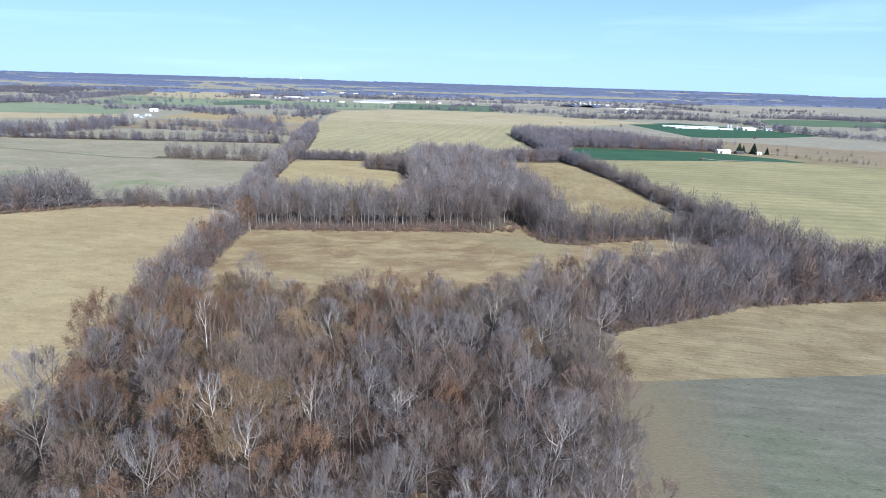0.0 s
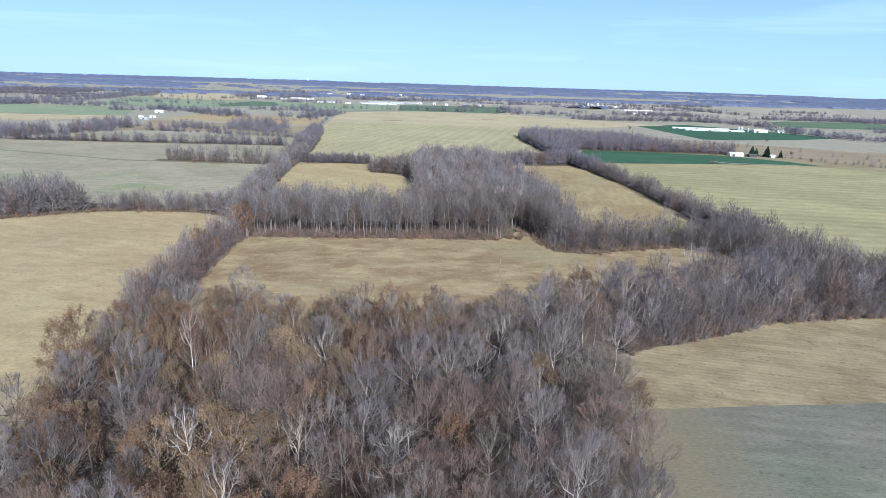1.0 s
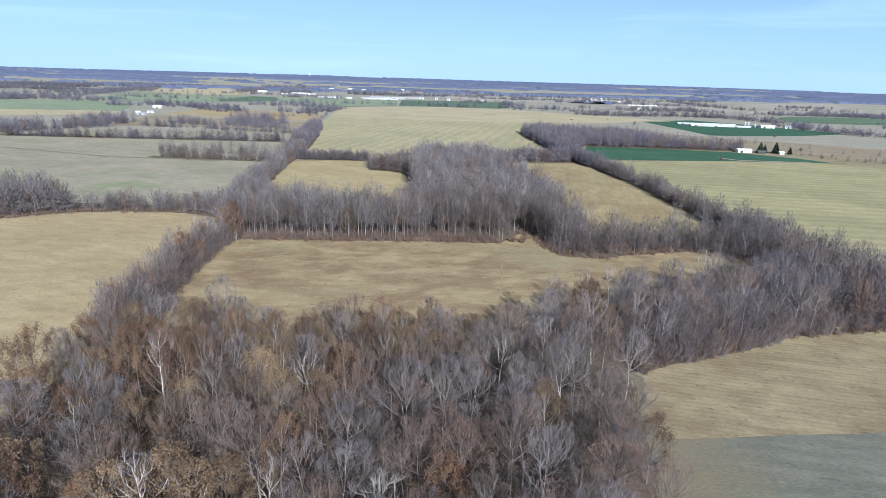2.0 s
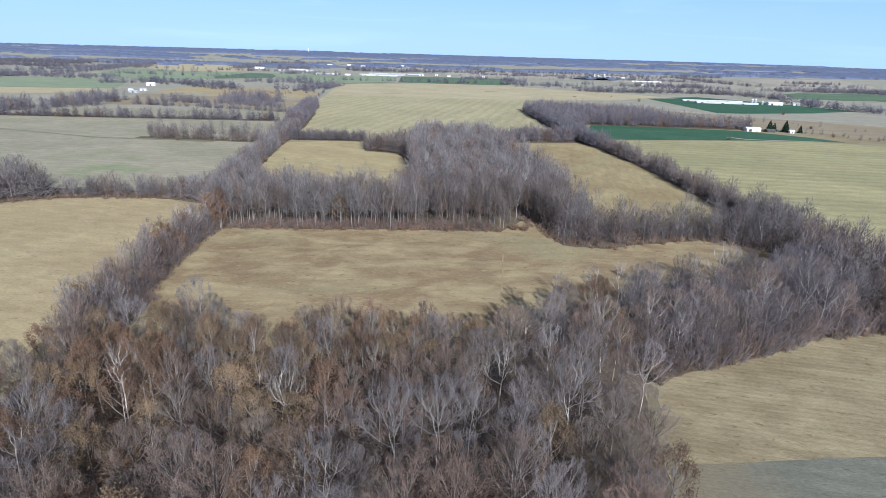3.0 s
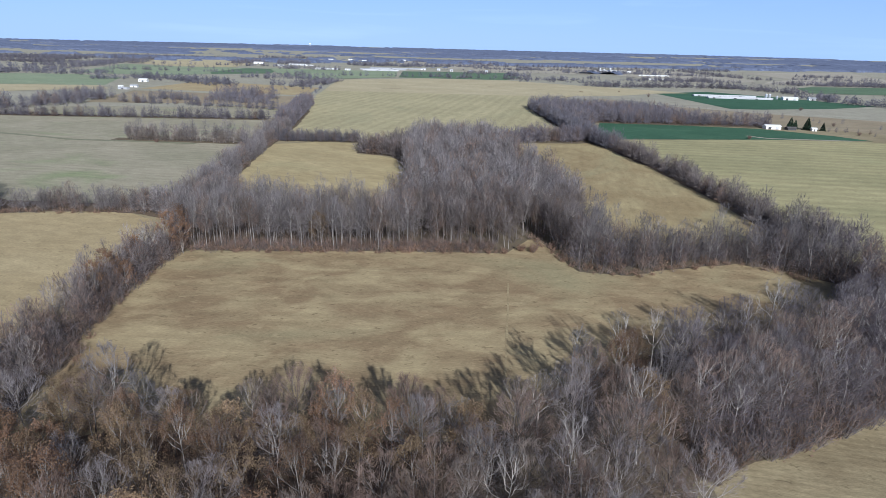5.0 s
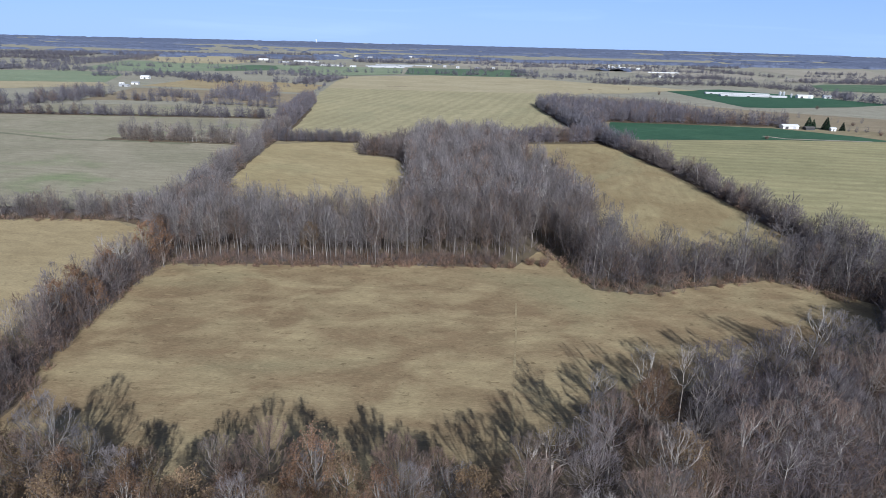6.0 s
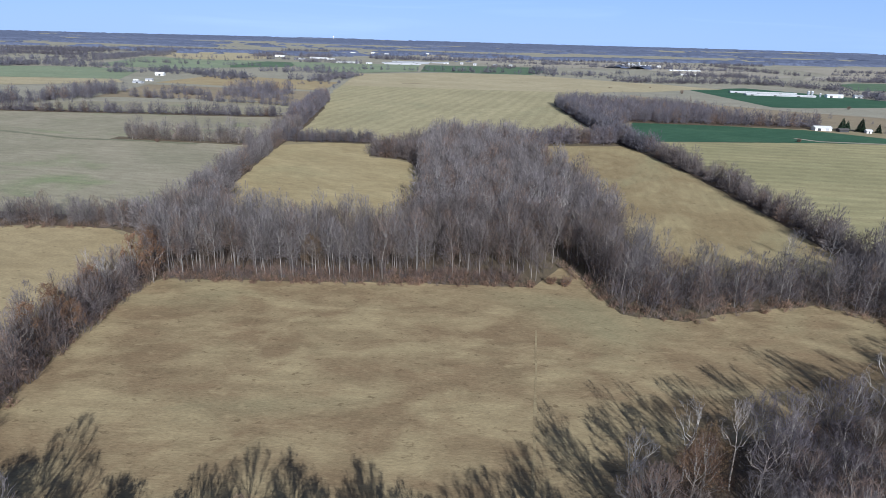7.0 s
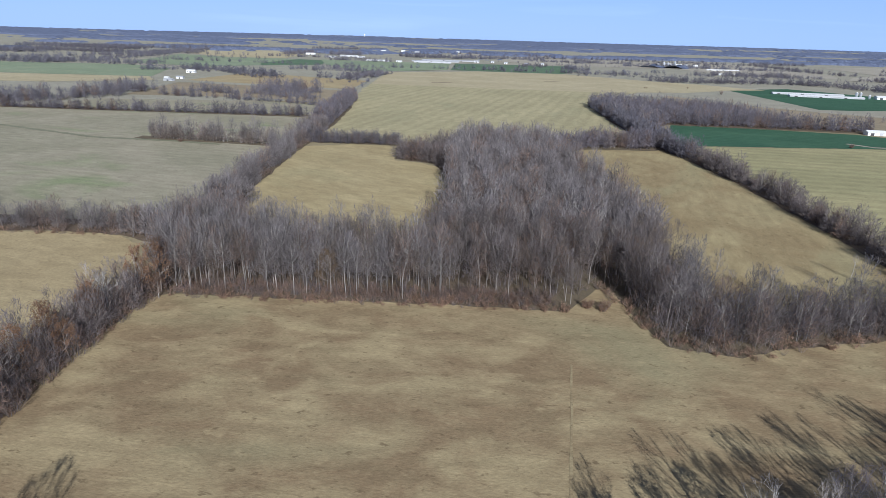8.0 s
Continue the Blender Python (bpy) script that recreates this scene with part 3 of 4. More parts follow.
                blade(fine, q, held(q + bent(rng, dd, loose) * twig_length * rng.uniform(0.45, 0.95)), twig_width * rng.uniform(0.6, 1.1), rng, 1)
    for k in range(haze):
        o = Vector((rng.gauss(0, 1), rng.gauss(0, 1), rng.gauss(0, 1))).normalized() * (0.35 + 0.65 * rng.random() ** 0.6)
        c = middle + Vector((o.x * reach, o.y * reach, o.z * (rise if o.z > 0 else drop * 1.2)))
        d = bent(rng, Vector((o.x, o.y, max(o.z, 0) + 0.3)), 0.3) * haze_size[1] * rng.uniform(0.6, 1.3)
        blade(fine, c - d * 0.7, c + d * 0.3, haze_size[0] * rng.uniform(0.6, 1.3), rng, 1)
    for k in range(leaves):
        s0, e = rng.choice(shoots_made)
        o = Vector((rng.gauss(0, 1), rng.gauss(0, 1), abs(rng.gauss(0, 1)) - 0.35)).normalized() * rng.uniform(0.6, 1.0)
        shell = middle + Vector((o.x * reach, o.y * reach, o.z * (rise if o.z > 0 else drop)))
        place = s0.lerp(e, rng.uniform(0, 1.1)) if k % 5 < 3 else shell
        leaf(fine, place + Vector((rng.gauss(0, 0.3), rng.gauss(0, 0.3), rng.gauss(0, 0.3))), leaf_size * rng.uniform(0.6, 1.3), rng, 2)
    return wood, fine


def shrub(seed, height=3.0, stems=9, twigs=5, width=0.05, leaves=0):
    rng = random.Random(seed)
    wood, fine = ([], [], []), ([], [], [])
    for k in range(stems):
        a, lean = rng.uniform(0, 6.28), rng.uniform(0.1, 0.75)
        d = Vector((math.cos(a) * lean, math.sin(a) * lean, 1)).normalized()
        p = Vector((math.cos(a) * 0.3, math.sin(a) * 0.3, -0.1))
        tip = p + d * height * rng.uniform(0.6, 1.05)
        prism(wood, p, tip, 0.035, 0, 3, 0)
        for j in range(twigs):
            s = p.lerp(tip, rng.uniform(0.25, 1))
            blade(fine, s, s + bent(rng, d, 0.6) * height * 0.33, width, rng, 1)
        for j in range(leaves):
            leaf(fine, p.lerp(tip, rng.uniform(0.2, 1)) + Vector((rng.gauss(0, 0.3), rng.gauss(0, 0.3), rng.gauss(0, 0.2))), 0.3, rng, 2)
    return wood, fine


def conifer(seed, height=10.0):
    rng = random.Random(seed)
    wood, fine = ([], [], []), ([], [], [])
    prism(wood, Vector((0, 0, -0.2)), Vector((0, 0, height)), 0.18, 0.02, 5, 0)
    for k in range(1400):
        z = height * (1 - rng.random() ** 0.6 * 0.93)
        reach = (height - z) * 0.46 + 0.6
        a, r = rng.uniform(0, 6.28), reach * rng.uniform(0.25, 1.0)
        s = Vector((math.cos(a) * r * 0.5, math.sin(a) * r * 0.5, z + 0.1))
        blade(fine, s, Vector((math.cos(a) * r, math.sin(a) * r, z - 0.25 * r)), 0.35, rng, 2)
    return wood, fine


def joined(kind):
    """Trunk and fine parts of a kind as arrays, in one set."""
    wood, fine = kind
    return np.array(wood[0] + fine[0], np.float32), np.concatenate((np.array(wood[1], np.int32), np.array(fine[1], np.int32) + len(wood[0]))), np.array(wood[2] + fine[2], np.int32)


def stand(name, places, kinds, rng, label, category="woods", size=(0.8, 1.2), ground=0.0):
    """Many plants as one object of stuff. kinds: (arrays, slot shifts); places: x, y."""
    materials = [BARK, TWIG, LEAF_RUST, BARK_PALE, TWIG_PALE, LEAF_TAN, BARK_DARK, TWIG_BROWN, SCRUB, TWIG_FAR_HAZED, TWIG_COOL, TWIG_DARK, TWIG_HAZE]
    vs, ts, ss, base = [], [], [], 0
    for x, y in places:
        (v, t, s), slot = kinds[rng.integers(len(kinds))]
        a, k, kz = rng.uniform(0, 6.283), rng.uniform(*size), rng.uniform(0.92, 1.08)
        c, n = math.cos(a) * k, math.sin(a) * k
        m = np.array([[c, -n, 0], [n, c, 0], [0, 0, k * kz]], np.float32)
        vs.append(v @ m.T + np.array([x, y, ground], np.float32))
        ts.append(t + base)
        ss.append(np.array(slot, np.int32)[s])
        base += len(v)
    if not vs:
        return None
    me = tri_mesh(name, np.concatenate(vs), np.concatenate(ts), np.concatenate(ss), materials)
    return tagged(new(name, me), label, category, kind="stuff")


GREY, PALE, BROWN, DARK = (0, 10, 2), (3, 4, 5), (6, 7, 2), (6, 10, 5)
RUST, BRUSH = (0, 7, 2), (8, 8, 8)

# Kinds of tree, fine for the nearest and plainer for those far off.
near_kinds = [bare_tree(10 + i, 14.5 + (i % 4) * 1.4, 0.28 + 0.025 * (i % 3), 0.34 + 0.05 * (i % 3), 10, 7, 4, 4, 0.045, 1.05, forks=i % 2, trunk=0.14 + 0.02 * (i % 3), kink=0.04 + 0.02 * (i % 2), haze=900, haze_size=(0.05, 1.25)) for i in range(9)]
pale_kinds = [bare_tree(40 + i, 15.5 + i, 0.22 + 0.02 * (i % 2), 0.4, 8, 6, 3, 3, 0.035, 1.0, trunk=0.19, forks=i % 2, thick=0.5, kink=0.1, haze=200, haze_size=(0.04, 1.0)) for i in range(4)]
dead_kinds = [bare_tree(50 + i, 12 + 3 * i, 0.40, 0.25, 15, 9, 2, 1, 0.05, 1.0, trunk=0.27, forks=1, thick=0.5, kink=0.13) for i in range(2)]
oak_kinds = [bare_tree(60 + i, 13 + i * 1.2, 0.30, 0.26, 9, 6, 4, 1, 0.035, 1.0, leaves=3300, leaf_size=0.27, trunk=0.19, loose=0.6, haze=200, haze_size=(0.04, 1.0)) for i in range(4)]
mid_kinds = [joined(bare_tree(80 + i, 14.5 + (i % 4) * 1.4, 0.18 + 0.02 * (i % 3), 0.36 + 0.05 * (i % 3), 7, 3, 2, 1, 0.075, 1.2, forks=i % 3 == 0, trunk=0.12 + 0.02 * (i % 2), segs=2, plain=True, haze=380, haze_size=(0.085, 1.6))) for i in range(8)]
mid_oaks = [joined(bare_tree(95 + i, 13 + i, 0.27, 0.2, 7, 4, 3, 1, 0.05, 1.0, leaves=900, leaf_size=0.42, segs=2, plain=True)) for i in range(3)]
belt_kinds = [joined(bare_tree(110 + i, 10.5 + (i % 3), 0.28, 0.18, 7, 3, 2, 1, 0.09, 1.0, trunk=0.12, segs=2, forks=i % 2, plain=True, haze=300, haze_size=(0.09, 1.4))) for i in range(6)]
lite_kinds = [joined(bare_tree(120 + i, 15 + (i % 3) * 1.5, 0.25, 0.32, 7, 3, 1, 1, 0.13, 1.15, trunk=0.15, segs=2, forks=i % 2, plain=True, haze=330, haze_size=(0.19, 1.8))) for i in range(6)]
round_kinds = [joined(bare_tree(170 + i, 8.5 + (i % 3), 0.40, 0.1, 6, 2, 1, 1, 0.13, 0.95, trunk=0.13, segs=2, plain=True, haze=260, haze_size=(0.19, 1.4))) for i in range(5)]
far_kinds = [joined(bare_tree(130 + i, 11 + (i % 3), 0.33, 0.16, 5, 1, 1, 1, 0.26, 1.15, trunk=0.16, segs=1, plain=True, haze=105, haze_size=(0.42, 2.0))) for i in range(5)]
distant_kinds = [joined(bare_tree(140 + i, 11 + (i % 3), 0.36, 0.16, 1, 0, 0, 0, trunk=0.2, segs=1, plain=True, haze=26, haze_size=(1.3, 2.8))) for i in range(5)]
shrub_kinds = [joined(shrub(150 + i, 2.6 + i * 0.7)) for i in range(4)]
edge_kinds = [joined(shrub(160 + i, 1.5 + i * 0.4, 9, 4, 0.09, 3)) for i in range(3)]

NEAR_WOODS = [(-82, 16), (-80, 45), (-78, 58), (-86, 72), (-88, 103), (-60, 112), (-35, 112), (0, 115), (10, 122), (20, 134), (28, 143), (40, 151), (36, 112), (33, 95), (31, 75), (28, 45), (27, 16)]
ARM_WOODS = [(40, 151), (50, 156), (64, 162), (84, 166), (95, 182), (111, 204), (114, 262), (124, 258), (126, 225), (134, 196), (142, 186), (215, 192), (215, 174), (138, 152), (112, 147), (83, 139), (73, 132), (51, 120.5), (38, 114)]
EAST_BAND = [(31, 208), (46, 206), (58, 213), (84, 222), (100, 212), (111, 204), (112, 245), (100, 240), (70, 230), (45, 230), (42, 257), (40, 285), (30, 343), (8, 400), (0, 432), (4, 446), (-6, 448),
             (-34, 454), (-64, 448), (-86, 408), (-80, 397), (-64, 394), (-54, 385), (-45, 356), (-38, 310), (-37, 244), (-20, 225), (8, 223), (17, 240), (23, 232)]
MID_WOODS = [(-96, 209), (-74, 212), (-37, 217), (-20, 222), (-36, 243), (-62, 241), (-92, 243), (-104, 252), (-112, 236), (-104, 214)]

rng = np.random.default_rng(5)
near_places = scattered(NEAR_WOODS, 6.0, rng, 0.38)


def tree_prototype(kind, bark, fine_materials, label):
    """A tree as a thing: an empty with trunk and crown."""
    wood, fine = kind
    root = new("tree")
    trunk = new("trunk", tri_mesh("trunk", *wood, [bark]))
    crown = new("crown", tri_mesh("crown", fine[0], fine[1], [max(0, k - 1) for k in fine[2]], fine_materials))
    trunk.parent = crown.parent = root
    return tagged(root, label, "tree", group="trees of the near woods")


GREYS = [tree_prototype(k, (BARK, BARK, BARK_DARK)[i % 3], [(TWIG, TWIG_COOL, TWIG_BROWN, TWIG_COOL)[i % 4]], "bare grey-barked forest tree with fine ascending twigs") for i, k in enumerate(near_kinds)]
PALES = [tree_prototype(k, BARK_PALE, [TWIG_PALE], "bare tree with whitish bark and crooked pale limbs") for k in pale_kinds]
DEADS = [tree_prototype(k, BARK_PALE, [TWIG_PALE], "bleached dead tree with spreading bare limbs") for k in dead_kinds]
OAKS = [tree_prototype(k, BARK, [TWIG_BROWN, (LEAF_RUST, LEAF_TAN, LEAF_TAN, LEAF_RUST)[i]], ("oak holding rust-brown dry leaves", "oak holding tan-brown dry leaves", "oak holding yellowish tan dry leaves", "oak holding reddish brown dry leaves")[i])
        for i, k in enumerate(oak_kinds)]
USED = set()

# Trees that stand out: whitish (p), dead (d) and leaf-holding (o), with kind and size.
SPECIAL = [(20, 134, "p", 0, 1.0), (30, 144, "p", 1, 0.92), (37, 143, "p", 2, 0.9), (38.5, 139, "p", 3, 0.85), (50.5, 153, "p", 1, 0.75), (56, 159, "p", 0, 0.7), (60.5, 157, "p", 2, 0.85), (68.5, 162, "p", 3, 0.9), (58, 146, "p", 0, 0.85),
           (-31, 82, "p", 1, 1.0), (-33, 37, "p", 0, 1.05), (15, 104, "p", 2, 1.02), (28, 115, "p", 3, 0.95), (5.5, 97, "p", 0, 1.0), (20, 38, "p", 1, 1.0), (9, 49, "p", 2, 0.85), (-28, 53, "p", 3, 0.8), (-85, 89, "p", 2, 0.85),
           (-63, 87, "p", 3, 0.85), (-33.5, 86, "p", 0, 0.75), (-1, 90, "p", 1, 0.85), (-19, 97, "p", 3, 0.8), (-12, 51, "d", 1, 0.98), (12, 121, "d", 0, 1.12), (-38.5, 59, "g", 2, 1.08),
           (-52, 31, "o", 1, 1.1), (-58, 36, "o", 2, 1.0), (-41, 50.5, "o", 2, 1.1), (-30, 44, "o", 1, 0.8), (-3, 57, "o", 0, 1.0), (13.5, 76, "o", 1, 1.05), (-61, 90, "o", 3, 0.85), (-66, 42, "o", 0, 1.1), (-32, 94, "o", 2, 0.95),
           (-59, 80, "o", 3, 0.9), (-55, 102, "o", 1, 0.95), (-65, 100, "o", 0, 0.9), (-48, 99, "o", 1, 0.95), (-67, 76, "o", 1, 0.85), (-47, 37, "o", 3, 0.85), (-24, 27, "o", 1, 0.9), (3, 33, "o", 0, 0.85), (-5, 28, "o", 1, 0.85), (-44, 92, "o", 2, 0.9),
           (50, 234, "p", 0, 0.72), (62, 238, "p", 1, 0.7), (54, 223, "p", 2, 0.7), (41, 222, "p", 3, 0.65), (93, 262, "p", 0, 0.5), (81, 231, "o", 2, 0.6), (-103, 193, "d", 0, 0.95), (-99, 208, "o", 3, 1.0), (-97, 204, "o", 0, 0.55), (-101, 186, "o", 0, 0.75), (-55, 217, "o", 1, 0.95),
           (-30, 296, "p", 2, 0.95), (23, 249, "p", 1, 1.05), (-98, 160, "p", 3, 0.6), (121, 236, "g", 1, 0.75), (128, 214, "g", 4, 0.75), (140, 204, "g", 6, 0.7), (103, 186, "p", 0, 0.8)]


def clear(x, y):
    """Whether a place keeps off the trees that stand out and off the bush at the corner."""
    return math.hypot(x - 38, y - 111) > 4.5 and all(math.hypot(x - s[0], y - s[1]) > (5.0 if s[2] == "d" else 3.3) for s in SPECIAL)


def place_tree(proto, x, y, k, rnd):
    m = pose(x, y, 0, rnd.gauss(0, 2), rnd.gauss(0, 2), rnd.uniform(0, 360))
    made = copy_thing(proto, m) if proto in USED else proto
    USED.add(proto)
    made.matrix_basis = m
    made.scale = (k, k, k * rnd.uniform(0.92, 1.08))


def near_woods():
    rnd = random.Random(77)
    for x, y, kind, i, k in SPECIAL:
        place_tree({"o": OAKS, "d": DEADS, "p": PALES, "g": GREYS}[kind][i], x, y, k, rnd)
    for x, y in near_places + along([(-86, 106), (-60, 111), (-30, 111), (0, 113), (10, 120)], 5.5, 4, rng):
        if not clear(x, y):
            continue
        brown = noise.noise((x * 0.035, y * 0.035, 1.7)) + 0.3 * (x < -20) + 0.15 * (x < -45) * (y > 60)
        pick = rnd.random()
        if (brown > 0.25 and pick < 0.48) or (x < -24 and y > 66 and pick < 0.6):
            proto = rnd.choice(OAKS)
        elif pick > 0.985:
            proto = rnd.choice(PALES)
        else:
            proto = rnd.choice(GREYS)
        place_tree(proto, x, y, rnd.uniform(0.78, 1.1) * (0.92 if y > 100 else 1.0), rnd)


near_woods()


def spread(name, places, kinds, label, category="woods", size=(0.8, 1.2)):
    stand(name, places, kinds, rng, label, category, size)


GREY_STAND = [(k, GREY) for k in mid_kinds * 2] + [(k, DARK) for k in mid_kinds[:5]] + [(k, (0, 7, 5)) for k in mid_kinds[:4]] + [(k, (6, 1, 5)) for k in mid_kinds[4:]] + [(mid_kinds[5], (3, 10, 5))]
SHORT = [(k, DARK) for k in belt_kinds] * 2 + [(k, GREY) for k in belt_kinds[:3]] + [(k, BROWN) for k in belt_kinds[:4]]
LITE = [(k, DARK) for k in lite_kinds] * 2 + [(k, GREY) for k in lite_kinds[:4]] + [(k, BROWN) for k in lite_kinds[:3]] + [(lite_kinds[0], PALE)]
ROUND = [(k, DARK) for k in round_kinds] * 2 + [(k, BROWN) for k in round_kinds[:2]] + [(k, GREY) for k in round_kinds[:2]]
# Slots 9 and 12 carry the painted haze of trees far off.
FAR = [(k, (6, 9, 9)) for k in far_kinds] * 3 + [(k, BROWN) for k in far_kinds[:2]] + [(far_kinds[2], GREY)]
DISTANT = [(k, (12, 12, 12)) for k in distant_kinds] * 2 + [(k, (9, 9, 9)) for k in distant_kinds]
arm_kinds = [joined(bare_tree(200 + i, 13.5 + (i % 4) * 1.4, 0.27 + 0.025 * (i % 3), 0.34 + 0.05 * (i % 3), 9, 6, 3, 3, 0.045, 1.1, forks=i % 2, trunk=0.14 + 0.02 * (i % 3), segs=3, kink=0.06, haze=750, haze_size=(0.055, 1.25))) for i in range(7)]
spread("arm_woods", [p for p in scattered(ARM_WOODS, 4.4, rng) if p[0] <= 104 and clear(*p)], [(k, (0, 11, 5)) for k in arm_kinds] + [(k, (6, 11, 5)) for k in arm_kinds] + [(k, DARK) for k in arm_kinds[:4]] + [(k, (0, 7, 5)) for k in arm_kinds[:4]], "bare grey trees of the woods between two stubble fields", size=(0.74, 1.06))
spread("arm_woods_east", [p for p in scattered(ARM_WOODS, 4.4, rng) if p[0] > 104], [(k, (0, 11, 5)) for k in lite_kinds] * 2 + LITE, "bare grey trees of the woods beside a striped field", size=(0.7, 1.0))
spread("middle_woods", scattered(MID_WOODS, 3.0, rng), GREY_STAND, "dense bare grey woods with pale straight trunks", size=(0.9, 1.15))
spread("east_woods", [p for p in scattered(EAST_BAND, 3.7, rng) if p[1] < 262 and not (p[0] > 32 and p[1] < 250)], GREY_STAND, "bare grey woods beside a stubble field", size=(0.75, 1.1))
spread("low_woods", [p for p in scattered(EAST_BAND, 3.9, rng) if p[0] > 32 and p[1] < 250], [(k, (0, 11, 5)) for k in belt_kinds] * 2 + SHORT + [(k, (0, 10, 5)) for k in mid_kinds[:5]], "low dense bare woods between two fields", size=(0.85, 1.2))
clearing_places = scattered(EAST_BAND, 5.0, rng)
spread("clearing_corner", [p for p in scattered(EAST_BAND, 4.2, rng) if p[1] >= 376 and p[0] < -50], ROUND, "low bare trees in the corner of a golden clearing", size=(0.9, 1.35))
spread("clearing_woods_north", [p for p in clearing_places if p[1] >= 345 and not (p[0] < -50 and p[1] >= 376)], LITE, "bare grey woods behind a golden clearing", size=(0.9, 1.25))
spread("clearing_woods", [p for p in clearing_places if 262 <= p[1] < 345], LITE, "bare grey woods around a golden clearing", size=(0.8, 1.15))
hedge_kinds = SHORT + [(mid_oaks[0], RUST), (belt_kinds[1], PALE)]
spread("west_hedgerow", along([(-91, 108), (-99, 150), (-104, 185), (-105, 212)], 3.0, 12, rng), hedge_kinds, "tangled bare hedgerow with some rust-brown oaks", "hedgerow", (0.6, 1.15))
spread("field_end_trees", along([(-112, 237), (-124, 246), (-140, 252), (-165, 251), (-188, 244)], 2.5, 10, rng), SHORT, "low bare hedgerow along a mown field", "hedgerow", (0.55, 0.9))
spread("west_clump", scattered([(-188, 241), (-219, 219), (-300, 196), (-340, 184), (-340, 230), (-300, 256), (-250, 262), (-222, 266), (-200, 250)], 6.5, rng), ROUND, "bare grey clump of trees beside a mown field", size=(1.3, 1.8))
spread("west_corridor", along([(-124, 285), (-136, 320), (-150, 400), (-158, 455), (-166, 500)], 3.8, 13, rng), ROUND, "bare tree belt between two fields", "hedgerow", (0.65, 1.4))
spread("west_corridor_end", along([(-166, 500), (-190, 620), (-204, 690)], 3.0, 13, rng), FAR, "bare tree belt beside a wide stubble field", "hedgerow", (0.9, 1.3))
spread("west_lobe", scattered([(-104, 216), (-113, 236), (-104, 254), (-108, 266), (-118, 300), (-132, 296), (-126, 272), (-140, 251), (-122, 240)], 4.2, rng), ROUND, "low bare trees where two hedgerows meet", size=(1.0, 1.4))
spread("clearing_hedge", along([(-150, 436), (-120, 441), (-92, 445)], 1.7, 9, rng), FAR * 4 + SHORT, "low hedge behind the golden clearing", "hedgerow", (0.5, 0.8))
spread("north_clump", scattered([(4, 446), (28, 468), (66, 474), (74, 486), (70, 500), (30, 492), (0, 462)], 3.6, rng), FAR * 4 + SHORT, "bare clump of trees at the end of a field", size=(0.8, 1.15))
spread("east_hedge", along([(117, 255), (113, 303), (104, 377), (88, 450)], 3.1, 11, rng), ROUND, "dense bare hedgerow along a narrow field", "hedgerow", (0.55, 1.3))
spread("east_hedge_end", along([(88, 450), (79, 482), (62, 600), (48, 720)], 3.2, 13, rng), FAR, "dense bare hedgerow at the edge of a wide field", "hedgerow", (0.75, 1.15))
spread("wheat_woods", scattered([(42, 735), (70, 770), (110, 745), (172, 738), (190, 660), (205, 640), (262, 630), (262, 612), (181, 610), (100, 608), (74, 560), (60, 640)], 5.4, rng), FAR, "bare grey woods behind a green wheat strip", size=(0.85, 1.3))
spread("stem_row", along([(-252, 419), (-210, 419), (-162, 418)], 1.5, 4, rng), [(k, (0, 1, 1)) for k in far_kinds] * 4 + [(k, DARK) for k in lite_kinds], "thin row of bare grey trees", "hedgerow", (0.5, 1.0))

# Rows and clumps of trees far off: line, step, width, size.
BELTS = [([(-520, 508), (-440, 518), (-320, 532), (-197, 550)], 2.0, 6, 0.8), ([(-400, 655), (-300, 640), (-210, 626)], 3, 10, 0.8), ([(-540, 480), (-470, 570), (-439, 615), (-452, 700)], 4.6, 40, 1.1),
         ([(-655, 993), (-605, 1006)], 6, 40, 1.0), ([(-612, 1058), (-562, 1015), (-497, 1002), (-392, 915)], 7, 50, 1.1), ([(-387, 700), (-334, 690)], 3.6, 20, 0.8), ([(-330, 710), (-239, 676)], 3.8, 24, 0.9),
         ([(-334, 760), (-260, 730)], 4.5, 40, 1.2), ([(-346, 955), (-325, 966)], 5, 20, 1.3), ([(-294, 930), (-283, 1100)], 6, 34, 1.1), ([(-320, 870), (-262, 905)], 5, 6, 0.6), ([(-235, 812), (-262, 960), (-284, 1140)], 9, 5, 0.5),
         ([(-893, 1070), (-884, 1150), (-913, 1311), (-1049, 1715), (-1153, 2190)], 9, 40, 1.1), ([(-736, 1759), (-761, 1993)], 8, 60, 1.2), ([(-668, 1900), (-574, 1930)], 9, 150, 1.2), ([(-439, 1900), (-313, 1960)], 9, 150, 1.2)]
BELTS_EAST = [([(-114, 2500), (-59, 2258)], 10, 40, 1.1), ([(81, 2044), (128, 1942)], 8, 40, 1.0), ([(35, 1525), (71, 1443)], 6, 40, 1.1), ([(64, 1306), (179, 1371)], 7, 22, 0.9), ([(-111, 1290), (37, 1335)], 12, 6, 0.7),
              ([(164, 1184), (228, 1170), (351, 1215), (445, 1231), (519, 1099)], 7, 50, 1.1), ([(610, 2133), (629, 1732), (674, 1606)], 9, 40, 1.0), ([(488, 1035), (510, 910), (640, 760)], 7, 45, 1.1),
              ([(760, 1500), (900, 1400), (1100, 1350)], 10, 140, 1.1), ([(290, 700), (360, 640), (420, 560)], 12, 30, 0.45), ([(300, 596), (340, 560), (400, 530)], 9, 25, 0.5), ([(-165, 1790), (60, 1680), (300, 1720)], 14, 10, 0.6)]
